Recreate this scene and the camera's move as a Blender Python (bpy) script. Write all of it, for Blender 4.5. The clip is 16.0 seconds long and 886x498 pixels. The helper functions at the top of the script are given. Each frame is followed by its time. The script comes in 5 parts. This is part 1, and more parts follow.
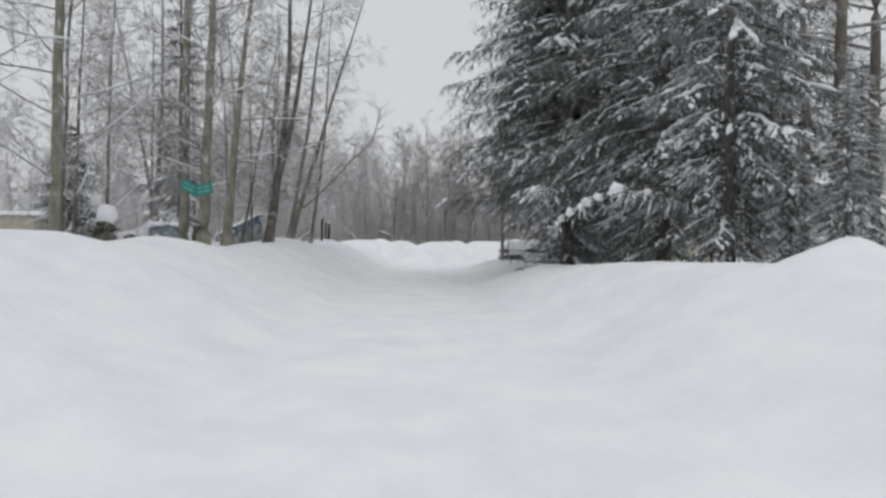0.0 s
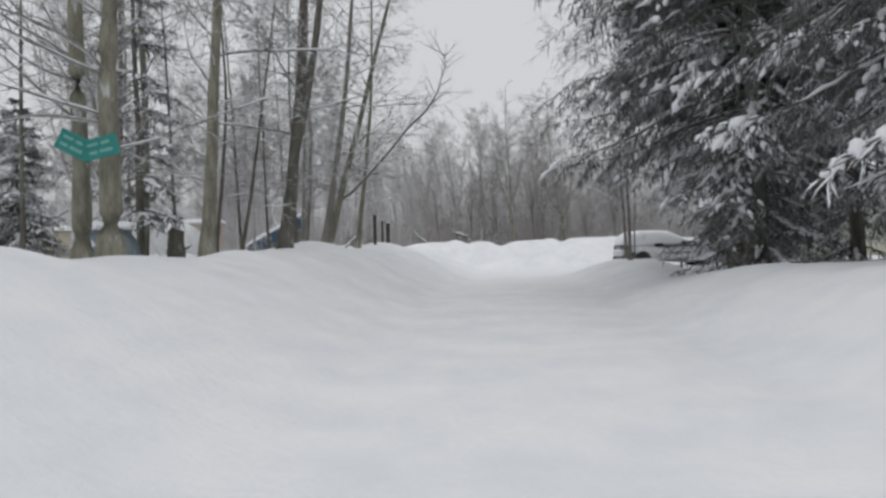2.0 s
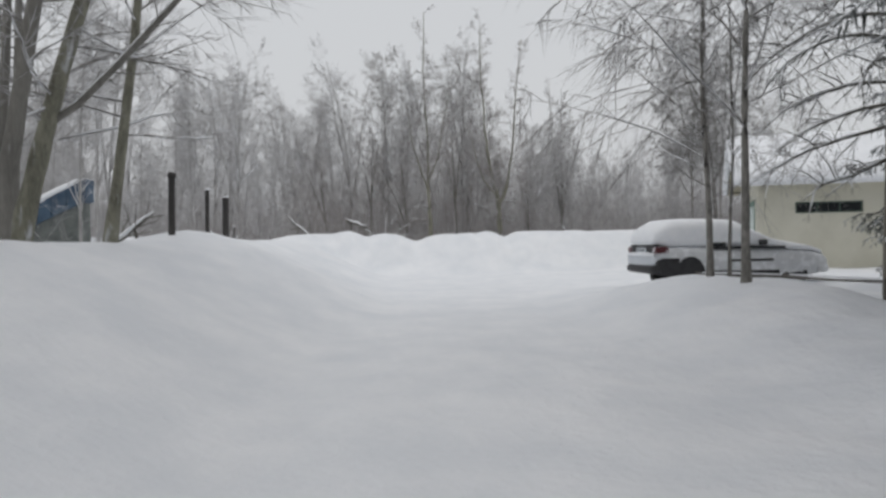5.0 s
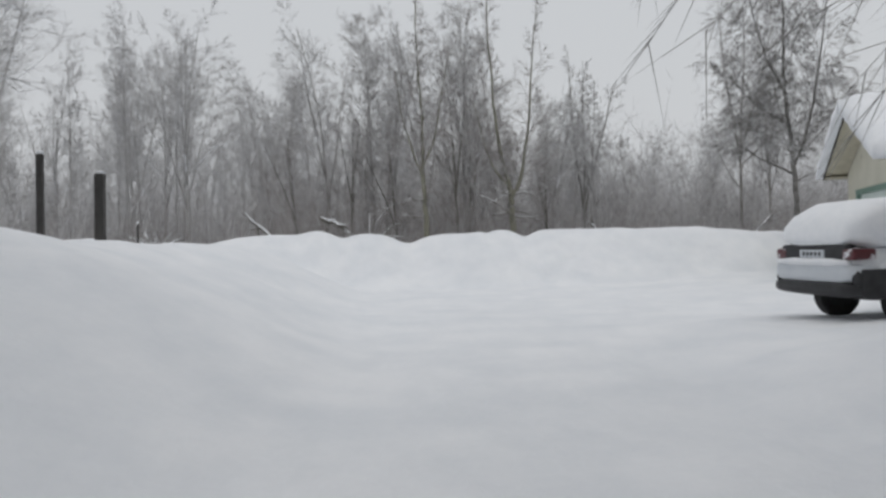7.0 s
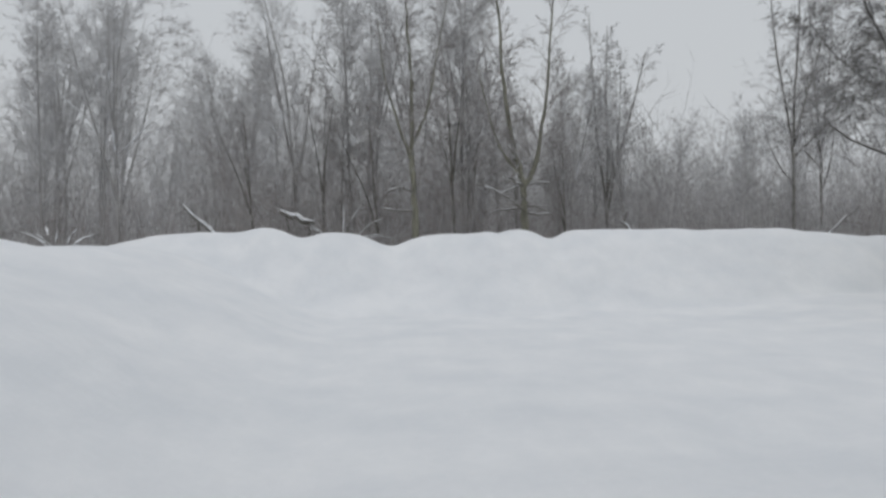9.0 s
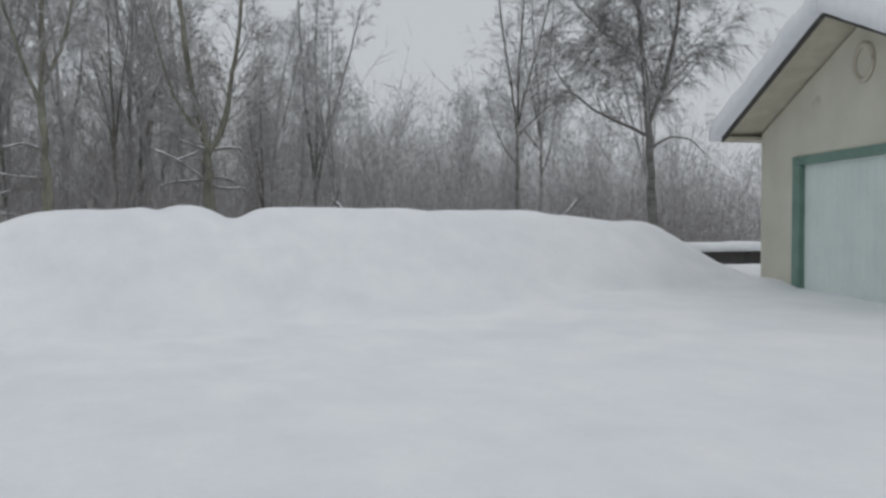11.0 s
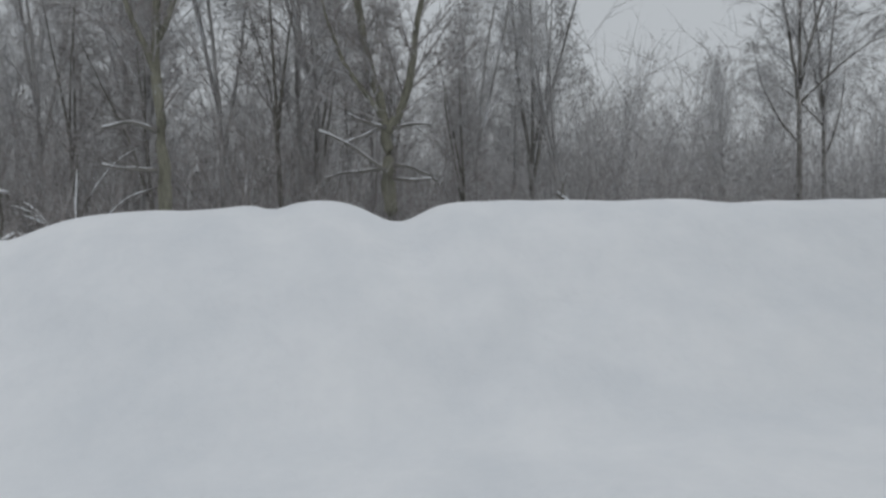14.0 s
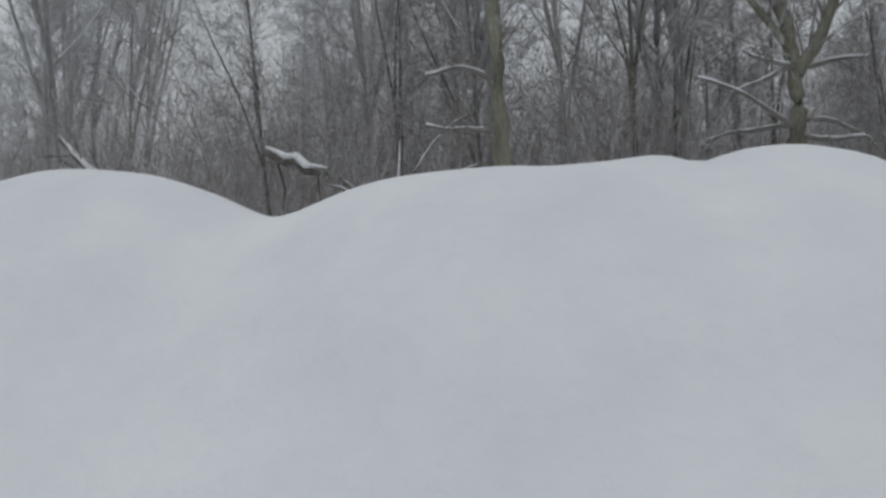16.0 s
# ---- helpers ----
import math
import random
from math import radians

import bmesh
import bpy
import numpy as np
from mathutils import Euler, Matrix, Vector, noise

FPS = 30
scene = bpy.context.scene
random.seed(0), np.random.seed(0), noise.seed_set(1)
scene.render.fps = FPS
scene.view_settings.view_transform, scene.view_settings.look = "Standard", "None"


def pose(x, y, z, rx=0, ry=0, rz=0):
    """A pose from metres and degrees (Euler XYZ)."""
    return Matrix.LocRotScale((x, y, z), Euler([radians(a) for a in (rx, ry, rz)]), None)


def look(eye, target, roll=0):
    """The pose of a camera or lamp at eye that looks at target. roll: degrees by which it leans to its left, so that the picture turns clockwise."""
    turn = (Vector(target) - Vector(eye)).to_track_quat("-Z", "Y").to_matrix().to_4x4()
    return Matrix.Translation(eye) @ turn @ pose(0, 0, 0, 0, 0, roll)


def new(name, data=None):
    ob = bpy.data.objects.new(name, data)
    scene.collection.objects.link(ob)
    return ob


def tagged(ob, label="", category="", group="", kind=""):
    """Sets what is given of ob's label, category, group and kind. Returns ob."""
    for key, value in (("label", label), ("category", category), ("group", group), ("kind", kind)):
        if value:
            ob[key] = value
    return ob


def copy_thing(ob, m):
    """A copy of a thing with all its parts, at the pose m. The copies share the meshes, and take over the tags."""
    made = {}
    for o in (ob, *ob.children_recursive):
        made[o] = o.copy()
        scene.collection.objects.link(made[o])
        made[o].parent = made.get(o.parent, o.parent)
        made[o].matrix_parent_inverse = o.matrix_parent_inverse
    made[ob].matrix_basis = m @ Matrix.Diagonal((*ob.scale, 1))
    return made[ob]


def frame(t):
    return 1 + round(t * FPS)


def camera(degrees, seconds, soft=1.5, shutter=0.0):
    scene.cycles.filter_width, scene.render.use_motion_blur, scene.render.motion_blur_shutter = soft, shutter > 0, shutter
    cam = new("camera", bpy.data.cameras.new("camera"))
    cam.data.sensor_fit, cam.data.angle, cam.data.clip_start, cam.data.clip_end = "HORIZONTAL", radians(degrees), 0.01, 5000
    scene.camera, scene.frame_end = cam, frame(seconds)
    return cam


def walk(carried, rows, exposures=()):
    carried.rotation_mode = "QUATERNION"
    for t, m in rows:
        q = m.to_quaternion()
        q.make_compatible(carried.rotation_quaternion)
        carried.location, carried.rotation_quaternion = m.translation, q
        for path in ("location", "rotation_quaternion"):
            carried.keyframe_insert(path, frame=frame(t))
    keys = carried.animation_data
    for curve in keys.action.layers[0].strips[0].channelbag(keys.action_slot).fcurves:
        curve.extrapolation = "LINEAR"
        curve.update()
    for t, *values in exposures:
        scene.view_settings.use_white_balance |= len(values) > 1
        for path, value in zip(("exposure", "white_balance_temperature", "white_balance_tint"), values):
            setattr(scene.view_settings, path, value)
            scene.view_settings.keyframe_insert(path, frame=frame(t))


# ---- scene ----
cam = camera(54.85, 16.0, soft=2.8)
PATH = [
    (0.0, pose(0.00, 0.00, 1.42, 89.60, -0.56, -2.07)),
    (0.5, pose(-0.05, 3.09, 1.40, 88.85, 0.29, -1.28)),
    (1.0, pose(-0.17, 6.17, 1.35, 89.21, 1.17, 0.03)),
    (1.5, pose(-0.35, 9.26, 1.31, 89.00, 1.50, 1.07)),
    (2.0, pose(-0.35, 11.91, 1.24, 89.95, 2.07, 3.06)),
    (2.5, pose(-0.56, 14.95, 1.29, 89.27, 1.58, 2.28)),
    (3.0, pose(-0.74, 18.05, 1.32, 89.45, 1.45, 1.39)),
    (3.5, pose(-0.83, 20.92, 1.32, 88.83, 0.81, 0.18)),
    (4.0, pose(-0.89, 23.68, 1.36, 89.32, 0.65, -1.50)),
    (4.5, pose(-0.84, 26.18, 1.33, 89.25, 0.77, -2.59)),
    (5.0, pose(-0.79, 28.58, 1.31, 89.34, 1.00, -3.80)),
    (5.2, pose(-0.75, 29.53, 1.29, 89.43, 0.86, -4.24)),
    (6.0, pose(-0.68, 33.09, 1.30, 89.50, 0.90, -3.65)),
    (6.5, pose(-0.64, 35.17, 1.29, 89.50, 0.95, -3.67)),
    (7.3, pose(-0.50, 38.35, 1.23, 89.64, 1.39, -5.08)),
    (7.5, pose(-0.46, 39.13, 1.28, 89.50, 0.98, -5.22)),
    (8.0, pose(-0.37, 41.03, 1.31, 89.50, 0.69, -5.12)),
    (8.2, pose(-0.34, 41.74, 1.33, 89.22, 0.21, -5.04)),
    (9.0, pose(-0.24, 44.21, 1.35, 89.50, 0.71, -5.45)),
    (9.5, pose(-0.09, 45.56, 1.36, 89.50, 0.66, -8.10)),
    (10.0, pose(0.20, 46.83, 1.37, 89.50, 0.39, -12.87)),
    (10.3, pose(0.45, 47.58, 1.38, 88.47, -0.35, -16.34)),
    (10.5, pose(0.68, 48.08, 1.36, 88.65, -0.93, -18.88)),
    (11.0, pose(1.36, 49.21, 1.29, 88.36, 0.02, -24.53)),
    (11.5, pose(1.88, 50.22, 1.29, 87.91, 0.63, -29.15)),
    (12.0, pose(2.29, 51.17, 1.32, 88.08, 0.42, -31.20)),
    (12.5, pose(2.64, 52.06, 1.38, 88.69, 0.80, -30.44)),
    (13.0, pose(2.91, 52.99, 1.41, 88.91, 1.81, -25.60)),
    (13.5, pose(3.06, 54.09, 1.41, 88.60, 1.18, -18.19)),
    (14.0, pose(3.00, 55.16, 1.34, 88.47, 0.89, -10.27)),
    (14.5, pose(2.87, 56.21, 1.27, 88.22, 0.89, -3.32)),
    (15.0, pose(2.74, 57.35, 1.28, 87.99, 0.62, 1.92)),
    (15.5, pose(2.59, 58.10, 1.20, 87.81, 1.20, 6.77)),
    (16.0, pose(2.36, 58.67, 1.23, 88.09, 0.95, 10.73)),
]
walk(cam, PATH, exposures=[(0, 0.1, 6570, 9.3), (5, 0.05, 6570, 9.4), (8, -0.05, 6490, 8.6), (12.5, -0.22, 6340, 7.3), (16, -0.36, 6330, 7.2)])

# ---- light: an overcast snowfall, sky as bright as the snow ----
world = bpy.data.worlds.new("overcast")
scene.world = world
world.use_nodes = True
wn, wl = world.node_tree.nodes, world.node_tree.links
wn.clear()
sky = wn.new("ShaderNodeTexSky")
sky.sky_type, sky.sun_disc = "NISHITA", False
sky.sun_elevation, sky.sun_rotation = radians(72), radians(198)
sky.dust_density, sky.air_density = 6.0, 2.0
cloud = wn.new("ShaderNodeMixRGB")
cloud.inputs[0].default_value = 0.93
cloud.inputs[2].default_value = (6.05, 6.2, 6.5, 1)
bg = wn.new("ShaderNodeBackground")
bg.inputs[1].default_value = 0.1
wout = wn.new("ShaderNodeOutputWorld")
wl.new(sky.outputs[0], cloud.inputs[1])
wl.new(cloud.outputs[0], bg.inputs[0])
wl.new(bg.outputs[0], wout.inputs[0])

sun = new("sun", bpy.data.lights.new("sun", "SUN"))
sun.data.energy, sun.data.angle, sun.data.color = 0.5, radians(70), (1.0, 0.98, 0.95)
sun.matrix_world = look((0, 0, 30), (-1.5, 5, 0))
scene.view_settings.exposure = 0.0


# ---- materials ----
def material(name, base, second, scale=8.0, rough=0.9, bump=0.3, fine=60.0, metallic=0.0, stretch=(1, 1, 1), island=0.0, spots=None):
    """Two tones mixed by coarse and fine noise, with relief. spots: (colour, scale, threshold)."""
    m = bpy.data.materials.new(name)
    m.use_nodes = True
    n, l = m.node_tree.nodes, m.node_tree.links
    b = n["Principled BSDF"]
    b.inputs["Roughness"].default_value = rough
    b.inputs["Metallic"].default_value = metallic
    co = n.new("ShaderNodeTexCoord")
    mp = n.new("ShaderNodeMapping")
    mp.inputs["Scale"].default_value = stretch
    l.new(co.outputs["Object"], mp.inputs[0])
    a = n.new("ShaderNodeTexNoise")
    a.inputs["Scale"].default_value, a.inputs["Detail"].default_value = scale, 5
    f = n.new("ShaderNodeTexNoise")
    f.inputs["Scale"].default_value, f.inputs["Detail"].default_value = fine, 3
    l.new(mp.outputs[0], a.inputs[0])
    l.new(mp.outputs[0], f.inputs[0])
    add = n.new("ShaderNodeMath")
    add.operation = "MULTIPLY_ADD"
    add.inputs[1].default_value = 0.45
    l.new(f.outputs[0], add.inputs[0])
    l.new(a.outputs[0], add.inputs[2])
    ramp = n.new("ShaderNodeMapRange")
    ramp.inputs[1].default_value, ramp.inputs[2].default_value = 0.5, 0.95
    l.new(add.outputs[0], ramp.inputs[0])
    mix = n.new("ShaderNodeMixRGB")
    mix.inputs[1].default_value, mix.inputs[2].default_value = (*base, 1), (*second, 1)
    l.new(ramp.outputs[0], mix.inputs[0])
    col = mix.outputs[0]
    if island:
        geo = n.new("ShaderNodeNewGeometry")
        hsv = n.new("ShaderNodeHueSaturation")
        mr = n.new("ShaderNodeMapRange")
        mr.inputs[3].default_value, mr.inputs[4].default_value = 1 - island, 1 + island
        l.new(geo.outputs["Random Per Island"], mr.inputs[0])
        l.new(mr.outputs[0], hsv.inputs["Value"])
        l.new(col, hsv.inputs["Color"])
        col = hsv.outputs[0]
    if spots:
        sp = n.new("ShaderNodeTexNoise")
        sp.inputs["Scale"].default_value, sp.inputs["Detail"].default_value = spots[1], 4
        l.new(mp.outputs[0], sp.inputs[0])
        sr = n.new("ShaderNodeMapRange")
        sr.inputs[1].default_value, sr.inputs[2].default_value = spots[2], spots[2] + 0.08
        l.new(sp.outputs[0], sr.inputs[0])
        sm = n.new("ShaderNodeMixRGB")
        sm.inputs[2].default_value = (*spots[0], 1)
        l.new(sr.outputs[0], sm.inputs[0])
        l.new(col, sm.inputs[1])
        col = sm.outputs[0]
    l.new(col, b.inputs["Base Color"])
    if bump:
        bp = n.new("ShaderNodeBump")
        bp.inputs["Strength"].default_value, bp.inputs["Distance"].default_value = bump, 0.02
        l.new(add.outputs[0], bp.inputs["Height"])
        l.new(bp.outputs[0], b.inputs["Normal"])
    return m


def dusted(name, base, second, low=0.35, high=0.8, cover=0.75, scale=5.0, rough=0.8):
    """Needles or twigs with snow lying on what faces up, broken by noise."""
    m = material(name, base, second, scale=6, rough=rough, bump=0.0, island=0.35)
    n, l = m.node_tree.nodes, m.node_tree.links
    b = n["Principled BSDF"]
    old = b.inputs["Base Color"].links[0].from_socket
    geo = n.new("ShaderNodeNewGeometry")
    sep = n.new("ShaderNodeSeparateXYZ")
    l.new(geo.outputs["True Normal"], sep.inputs[0])
    ab = n.new("ShaderNodeMath")
    ab.operation = "ABSOLUTE"
    l.new(sep.outputs[2], ab.inputs[0])
    up = n.new("ShaderNodeMapRange")
    up.inputs[1].default_value, up.inputs[2].default_value = low, high
    l.new(ab.outputs[0], up.inputs[0])
    co = n.new("ShaderNodeTexCoord")
    no = n.new("ShaderNodeTexNoise")
    no.inputs["Scale"].default_value, no.inputs["Detail"].default_value = scale, 3
    l.new(co.outputs["Object"], no.inputs[0])
    nr = n.new("ShaderNodeMapRange")
    nr.inputs[1].default_value, nr.inputs[2].default_value, nr.inputs[4].default_value = 0.42, 0.62, cover
    l.new(no.outputs[0], nr.inputs[0])
    mul = n.new("ShaderNodeMath")
    mul.operation = "MULTIPLY"
    l.new(up.outputs[0], mul.inputs[0])
    l.new(nr.outputs[0], mul.inputs[1])
    mix = n.new("ShaderNodeMixRGB")
    mix.inputs[2].default_value = (0.82, 0.84, 0.87, 1)
    l.new(mul.outputs[0], mix.inputs[0])
    l.new(old, mix.inputs[1])
    l.new(mix.outputs[0], b.inputs["Base Color"])
    return m


def snow_material():
    """Fresh snow: soft drifts, wind ripples, clods and a fine grain, with faint grey patches."""
    m = bpy.data.materials.new("snow")
    m.use_nodes = True
    n, l = m.node_tree.nodes, m.node_tree.links
    b = n["Principled BSDF"]
    b.inputs["Roughness"].default_value = 0.7
    co = n.new("ShaderNodeTexCoord")
    heights = []
    for scale, detail, stretch, weight in ((0.7, 3, (1, 1, 1), 0.55), (2.6, 4, (1.0, 0.45, 1), 0.3), (11.0, 4, (1, 1, 1), 0.12), (70.0, 2, (1, 1, 1), 0.035)):
        mp = n.new("ShaderNodeMapping")
        mp.inputs["Scale"].default_value = stretch
        no = n.new("ShaderNodeTexNoise")
        no.inputs["Scale"].default_value, no.inputs["Detail"].default_value = scale, detail
        mu = n.new("ShaderNodeMath")
        mu.operation = "MULTIPLY"
        mu.inputs[1].default_value = weight
        l.new(co.outputs["Object"], mp.inputs[0])
        l.new(mp.outputs[0], no.inputs[0])
        l.new(no.outputs[0], mu.inputs[0])
        heights.append(mu.outputs[0])
    total = heights[0]
    for h in heights[1:]:
        add = n.new("ShaderNodeMath")
        l.new(total, add.inputs[0])
        l.new(h, add.inputs[1])
        total = add.outputs[0]
    ramp = n.new("ShaderNodeMapRange")
    ramp.inputs[1].default_value, ramp.inputs[2].default_value = 0.38, 0.62
    l.new(total, ramp.inputs[0])
    mix = n.new("ShaderNodeMixRGB")
    mix.inputs[1].default_value, mix.inputs[2].default_value = (0.765, 0.79, 0.825, 1), (0.865, 0.878, 0.90, 1)
    l.new(ramp.outputs[0], mix.inputs[0])
    l.new(mix.outputs[0], b.inputs["Base Color"])
    bp = n.new("ShaderNodeBump")
    bp.inputs["Strength"].default_value, bp.inputs["Distance"].default_value = 1.0, 0.09
    l.new(total, bp.inputs["Height"])
    l.new(bp.outputs[0], b.inputs["Normal"])
    return m


SNOW = snow_material()
SNOW_LUMP = material("snow_on_things", (0.80, 0.82, 0.85), (0.88, 0.89, 0.91), scale=6, rough=0.8, bump=0.4, fine=40.0)
BARK_GREY = material("bark_grey", (0.14, 0.134, 0.12), (0.27, 0.258, 0.236), scale=5, bump=0.9, fine=35, stretch=(1, 1, 0.25), spots=((0.6, 0.61, 0.63), 3.0, 0.63))
BARK_MOSS = material("bark_mossy", (0.125, 0.121, 0.094), (0.31, 0.302, 0.238), scale=7, bump=1.0, fine=34, stretch=(1, 1, 0.3), spots=((0.58, 0.59, 0.6), 4.5, 0.61))
BARK_DARK = material("bark_dark", (0.075, 0.071, 0.06), (0.18, 0.17, 0.145), scale=6, bump=1.0, fine=30, stretch=(1, 1, 0.3), spots=((0.5, 0.51, 0.52), 4.0, 0.62))
BARK_PINE = material("bark_reddish", (0.12, 0.106, 0.09), (0.26, 0.235, 0.2), scale=6, bump=1.0, fine=28, stretch=(1, 1, 0.3), spots=((0.55, 0.56, 0.57), 4.0, 0.62))
BARK_PALE = material("bark_pale_grey", (0.13, 0.122, 0.11), (0.31, 0.295, 0.27), scale=9, bump=0.8, fine=35, stretch=(1, 1, 0.4), spots=((0.07, 0.065, 0.06), 8.0, 0.57))
BARK_BIRCH = material("bark_birch", (0.105, 0.10, 0.094), (0.25, 0.24, 0.228), scale=3, bump=0.4, fine=20, stretch=(0.6, 0.6, 2.5), spots=((0.06, 0.055, 0.05), 4.0, 0.60))
TWIG = dusted("twigs_dusted", (0.165, 0.156, 0.148), (0.31, 0.298, 0.288), 0.2, 0.85, 0.85, 3.0)
TWIG_BROWN = dusted("twigs_brown", (0.21, 0.192, 0.184), (0.36, 0.338, 0.325), 0.22, 0.85, 0.8, 3.0)
# Distance haze is put into these colours: paler mixes serve farther twigs.
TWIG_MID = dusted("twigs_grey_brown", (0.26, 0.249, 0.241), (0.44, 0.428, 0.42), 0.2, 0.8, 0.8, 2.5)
TWIG_HAZE = dusted("twigs_snowy_hazed", (0.33, 0.322, 0.318), (0.54, 0.53, 0.527), 0.15, 0.75, 0.9, 2.0)
# Bark paled the same way for haze, with spots of snow on it.
BARK_HAZE = material("bark_snowy_hazed", (0.25, 0.243, 0.235), (0.46, 0.45, 0.44), scale=4, bump=0.6, fine=25, stretch=(1, 1, 0.25), spots=((0.68, 0.69, 0.71), 2.5, 0.59))
# Needles dusted with snow, dusting and base raised to paint in haze.
NEEDLE = dusted("needles_dusted_hazed", (0.056, 0.063, 0.058), (0.115, 0.125, 0.117), 0.12, 0.9, 0.95, 1.6)


# ---- mesh building ----
class Build:
    """Collects vertices and faces."""

    def __init__(self):
        self.v, self.f = [], []

    def tube(self, pts, radii, sides=6, cap=True, squash=1.0, rough=0.0):
        base, n = len(self.v), len(pts)
        for i, p in enumerate(pts):
            a, b = pts[max(i - 1, 0)], pts[min(i + 1, n - 1)]
            d = (b - a)
            d = d.normalized() if d.length > 1e-9 else Vector((0, 0, 1))
            side = d.cross(Vector((0, 0, 1)))
            side = side.normalized() if side.length > 0.05 else Vector((1, 0, 0))
            up = side.cross(d) * squash
            for k in range(sides):
                c = 2 * math.pi * k / sides
                o = (side * math.cos(c) + up * math.sin(c)) * radii[i]
                if rough:
                    o *= 1 + rough * noise.noise((p.x * 3 + math.cos(c) * 1.6, p.y * 3 + math.sin(c) * 1.6, p.z * 2.2))
                self.v.append(p + o)
        for i in range(n - 1):
            for k in range(sides):
                q, r = base + i * sides, base + i * sides + sides
                k2 = (k + 1) % sides
                self.f.append((q + k, q + k2, r + k2, r + k))
        if cap:
            self.f.append(tuple(base + k for k in range(sides - 1, -1, -1)))
            self.f.append(tuple(base + (n - 1) * sides + k for k in range(sides)))

    def spike(self, p, q, r):
        """A thin three-sided twig that ends in a point."""
        i, d = len(self.v), (q - p).normalized()
        s = d.cross(Vector((0.3, 0.2, 1))).normalized() * r
        u = d.cross(s)
        self.v += [p + s, p - s * 0.5 + u * 0.87, p - s * 0.5 - u * 0.87, q]
        self.f += [(i, i + 1, i + 3), (i + 1, i + 2, i + 3), (i + 2, i, i + 3)]

    def blade(self, p, q, r):
        """A very thin twig that ends in a point, one face."""
        i, d = len(self.v), (q - p).normalized()
        s = d.cross(Vector((math.sin(i * 1.7), math.cos(i * 1.7), 0.4 * math.sin(i * 0.6))))
        s = s.normalized() * r if s.length > 0.05 else Vector((r, 0, 0))
        self.v += [p + s, p - s, q]
        self.f.append((i, i + 1, i + 2))

    def tri(self, a, b, c):
        i = len(self.v)
        self.v += [a, b, c]
        self.f.append((i, i + 1, i + 2))

    def quad(self, a, b, c, d):
        i = len(self.v)
        self.v += [a, b, c, d]
        self.f.append((i, i + 1, i + 2, i + 3))

    def box(self, lo, hi):
        i = len(self.v)
        for z in (lo[2], hi[2]):
            for x, y in ((lo[0], lo[1]), (hi[0], lo[1]), (hi[0], hi[1]), (lo[0], hi[1])):
                self.v.append(Vector((x, y, z)))
        for q in ((3, 2, 1, 0), (4, 5, 6, 7), (0, 1, 5, 4), (1, 2, 6, 5), (2, 3, 7, 6), (3, 0, 4, 7)):
            self.f.append(tuple(i + k for k in q))

    def blob(self, p, rx, ry, rz, rnd, nu=10, nv=6, rough=0.18):
        """A lumpy ball of snow."""
        base = len(self.v)
        seed = Vector((rnd.random() * 50, rnd.random() * 50, 0))
        self.v.append(p + Vector((0, 0, -rz)))
        for j in range(1, nv):
            th = math.pi * j / nv
            for k in range(nu):
                ph = 2 * math.pi * k / nu
                d = Vector((math.sin(th) * math.cos(ph), math.sin(th) * math.sin(ph), -math.cos(th)))
                s = 1 + rough * noise.noise(d * 1.7 + seed)
                self.v.append(p + Vector((d.x * rx, d.y * ry, d.z * rz)) * s)
        self.v.append(p + Vector((0, 0, rz)))
        top = len(self.v) - 1
        for k in range(nu):
            k2 = (k + 1) % nu
            self.f.append((base, base + 1 + k2, base + 1 + k))
            for j in range(nv - 2):
                q, r = base + 1 + j * nu, base + 1 + (j + 1) * nu
                self.f.append((q + k, q + k2, r + k2, r + k))
            q = base + 1 + (nv - 2) * nu
            self.f.append((q + k, q + k2, top))

    def mesh(self, name, smooth=False):
        me = bpy.data.meshes.new(name)
        me.from_pydata([tuple(p) for p in self.v], [], self.f)
        if smooth:
            me.polygons.foreach_set("use_smooth", [True] * len(me.polygons))
        me.update()
        return me


def part(name, made, mat, parent=None, label="", smooth=False):
    me = made.mesh(name, smooth) if isinstance(made, Build) else made
    if isinstance(made, bmesh.types.BMesh):
        me = bpy.data.meshes.new(name)
        made.to_mesh(me)
        made.free()
        if smooth:
            me.polygons.foreach_set("use_smooth", [True] * len(me.polygons))
    me.materials.clear()
    me.materials.append(mat)
    ob = new(name, me)
    ob.parent = parent
    if label:
        ob["label"] = label
    return ob


def lerp(a, b, t):
    return a + (b - a) * t


def step(a, b, x):
    t = min(max((x - a) / (b - a), 0.0), 1.0)
    return t * t * (3 - 2 * t)


def hump(x, c, w):
    return math.exp(-((x - c) / w) ** 2)


# ---- ground: a cleared, snowed-over lane between ploughed banks ----
def left_height(y):
    """Crest of the bank along the lane's left side."""
    h = 1.36 + 0.22 * hump(y, 12, 2.5) + 0.18 * hump(y, 18.5, 1.8) - 0.12 * hump(y, 26, 3) - 0.08 * hump(y, 22, 1)
    h += 0.2 * hump(y, 36.6, 1.6) + 0.2 * hump(y, 45.5, 1.8) + 0.06 * hump(y, 51, 2)
    return h + 0.05 * noise.noise((0.3, y * 0.8, 5.0))


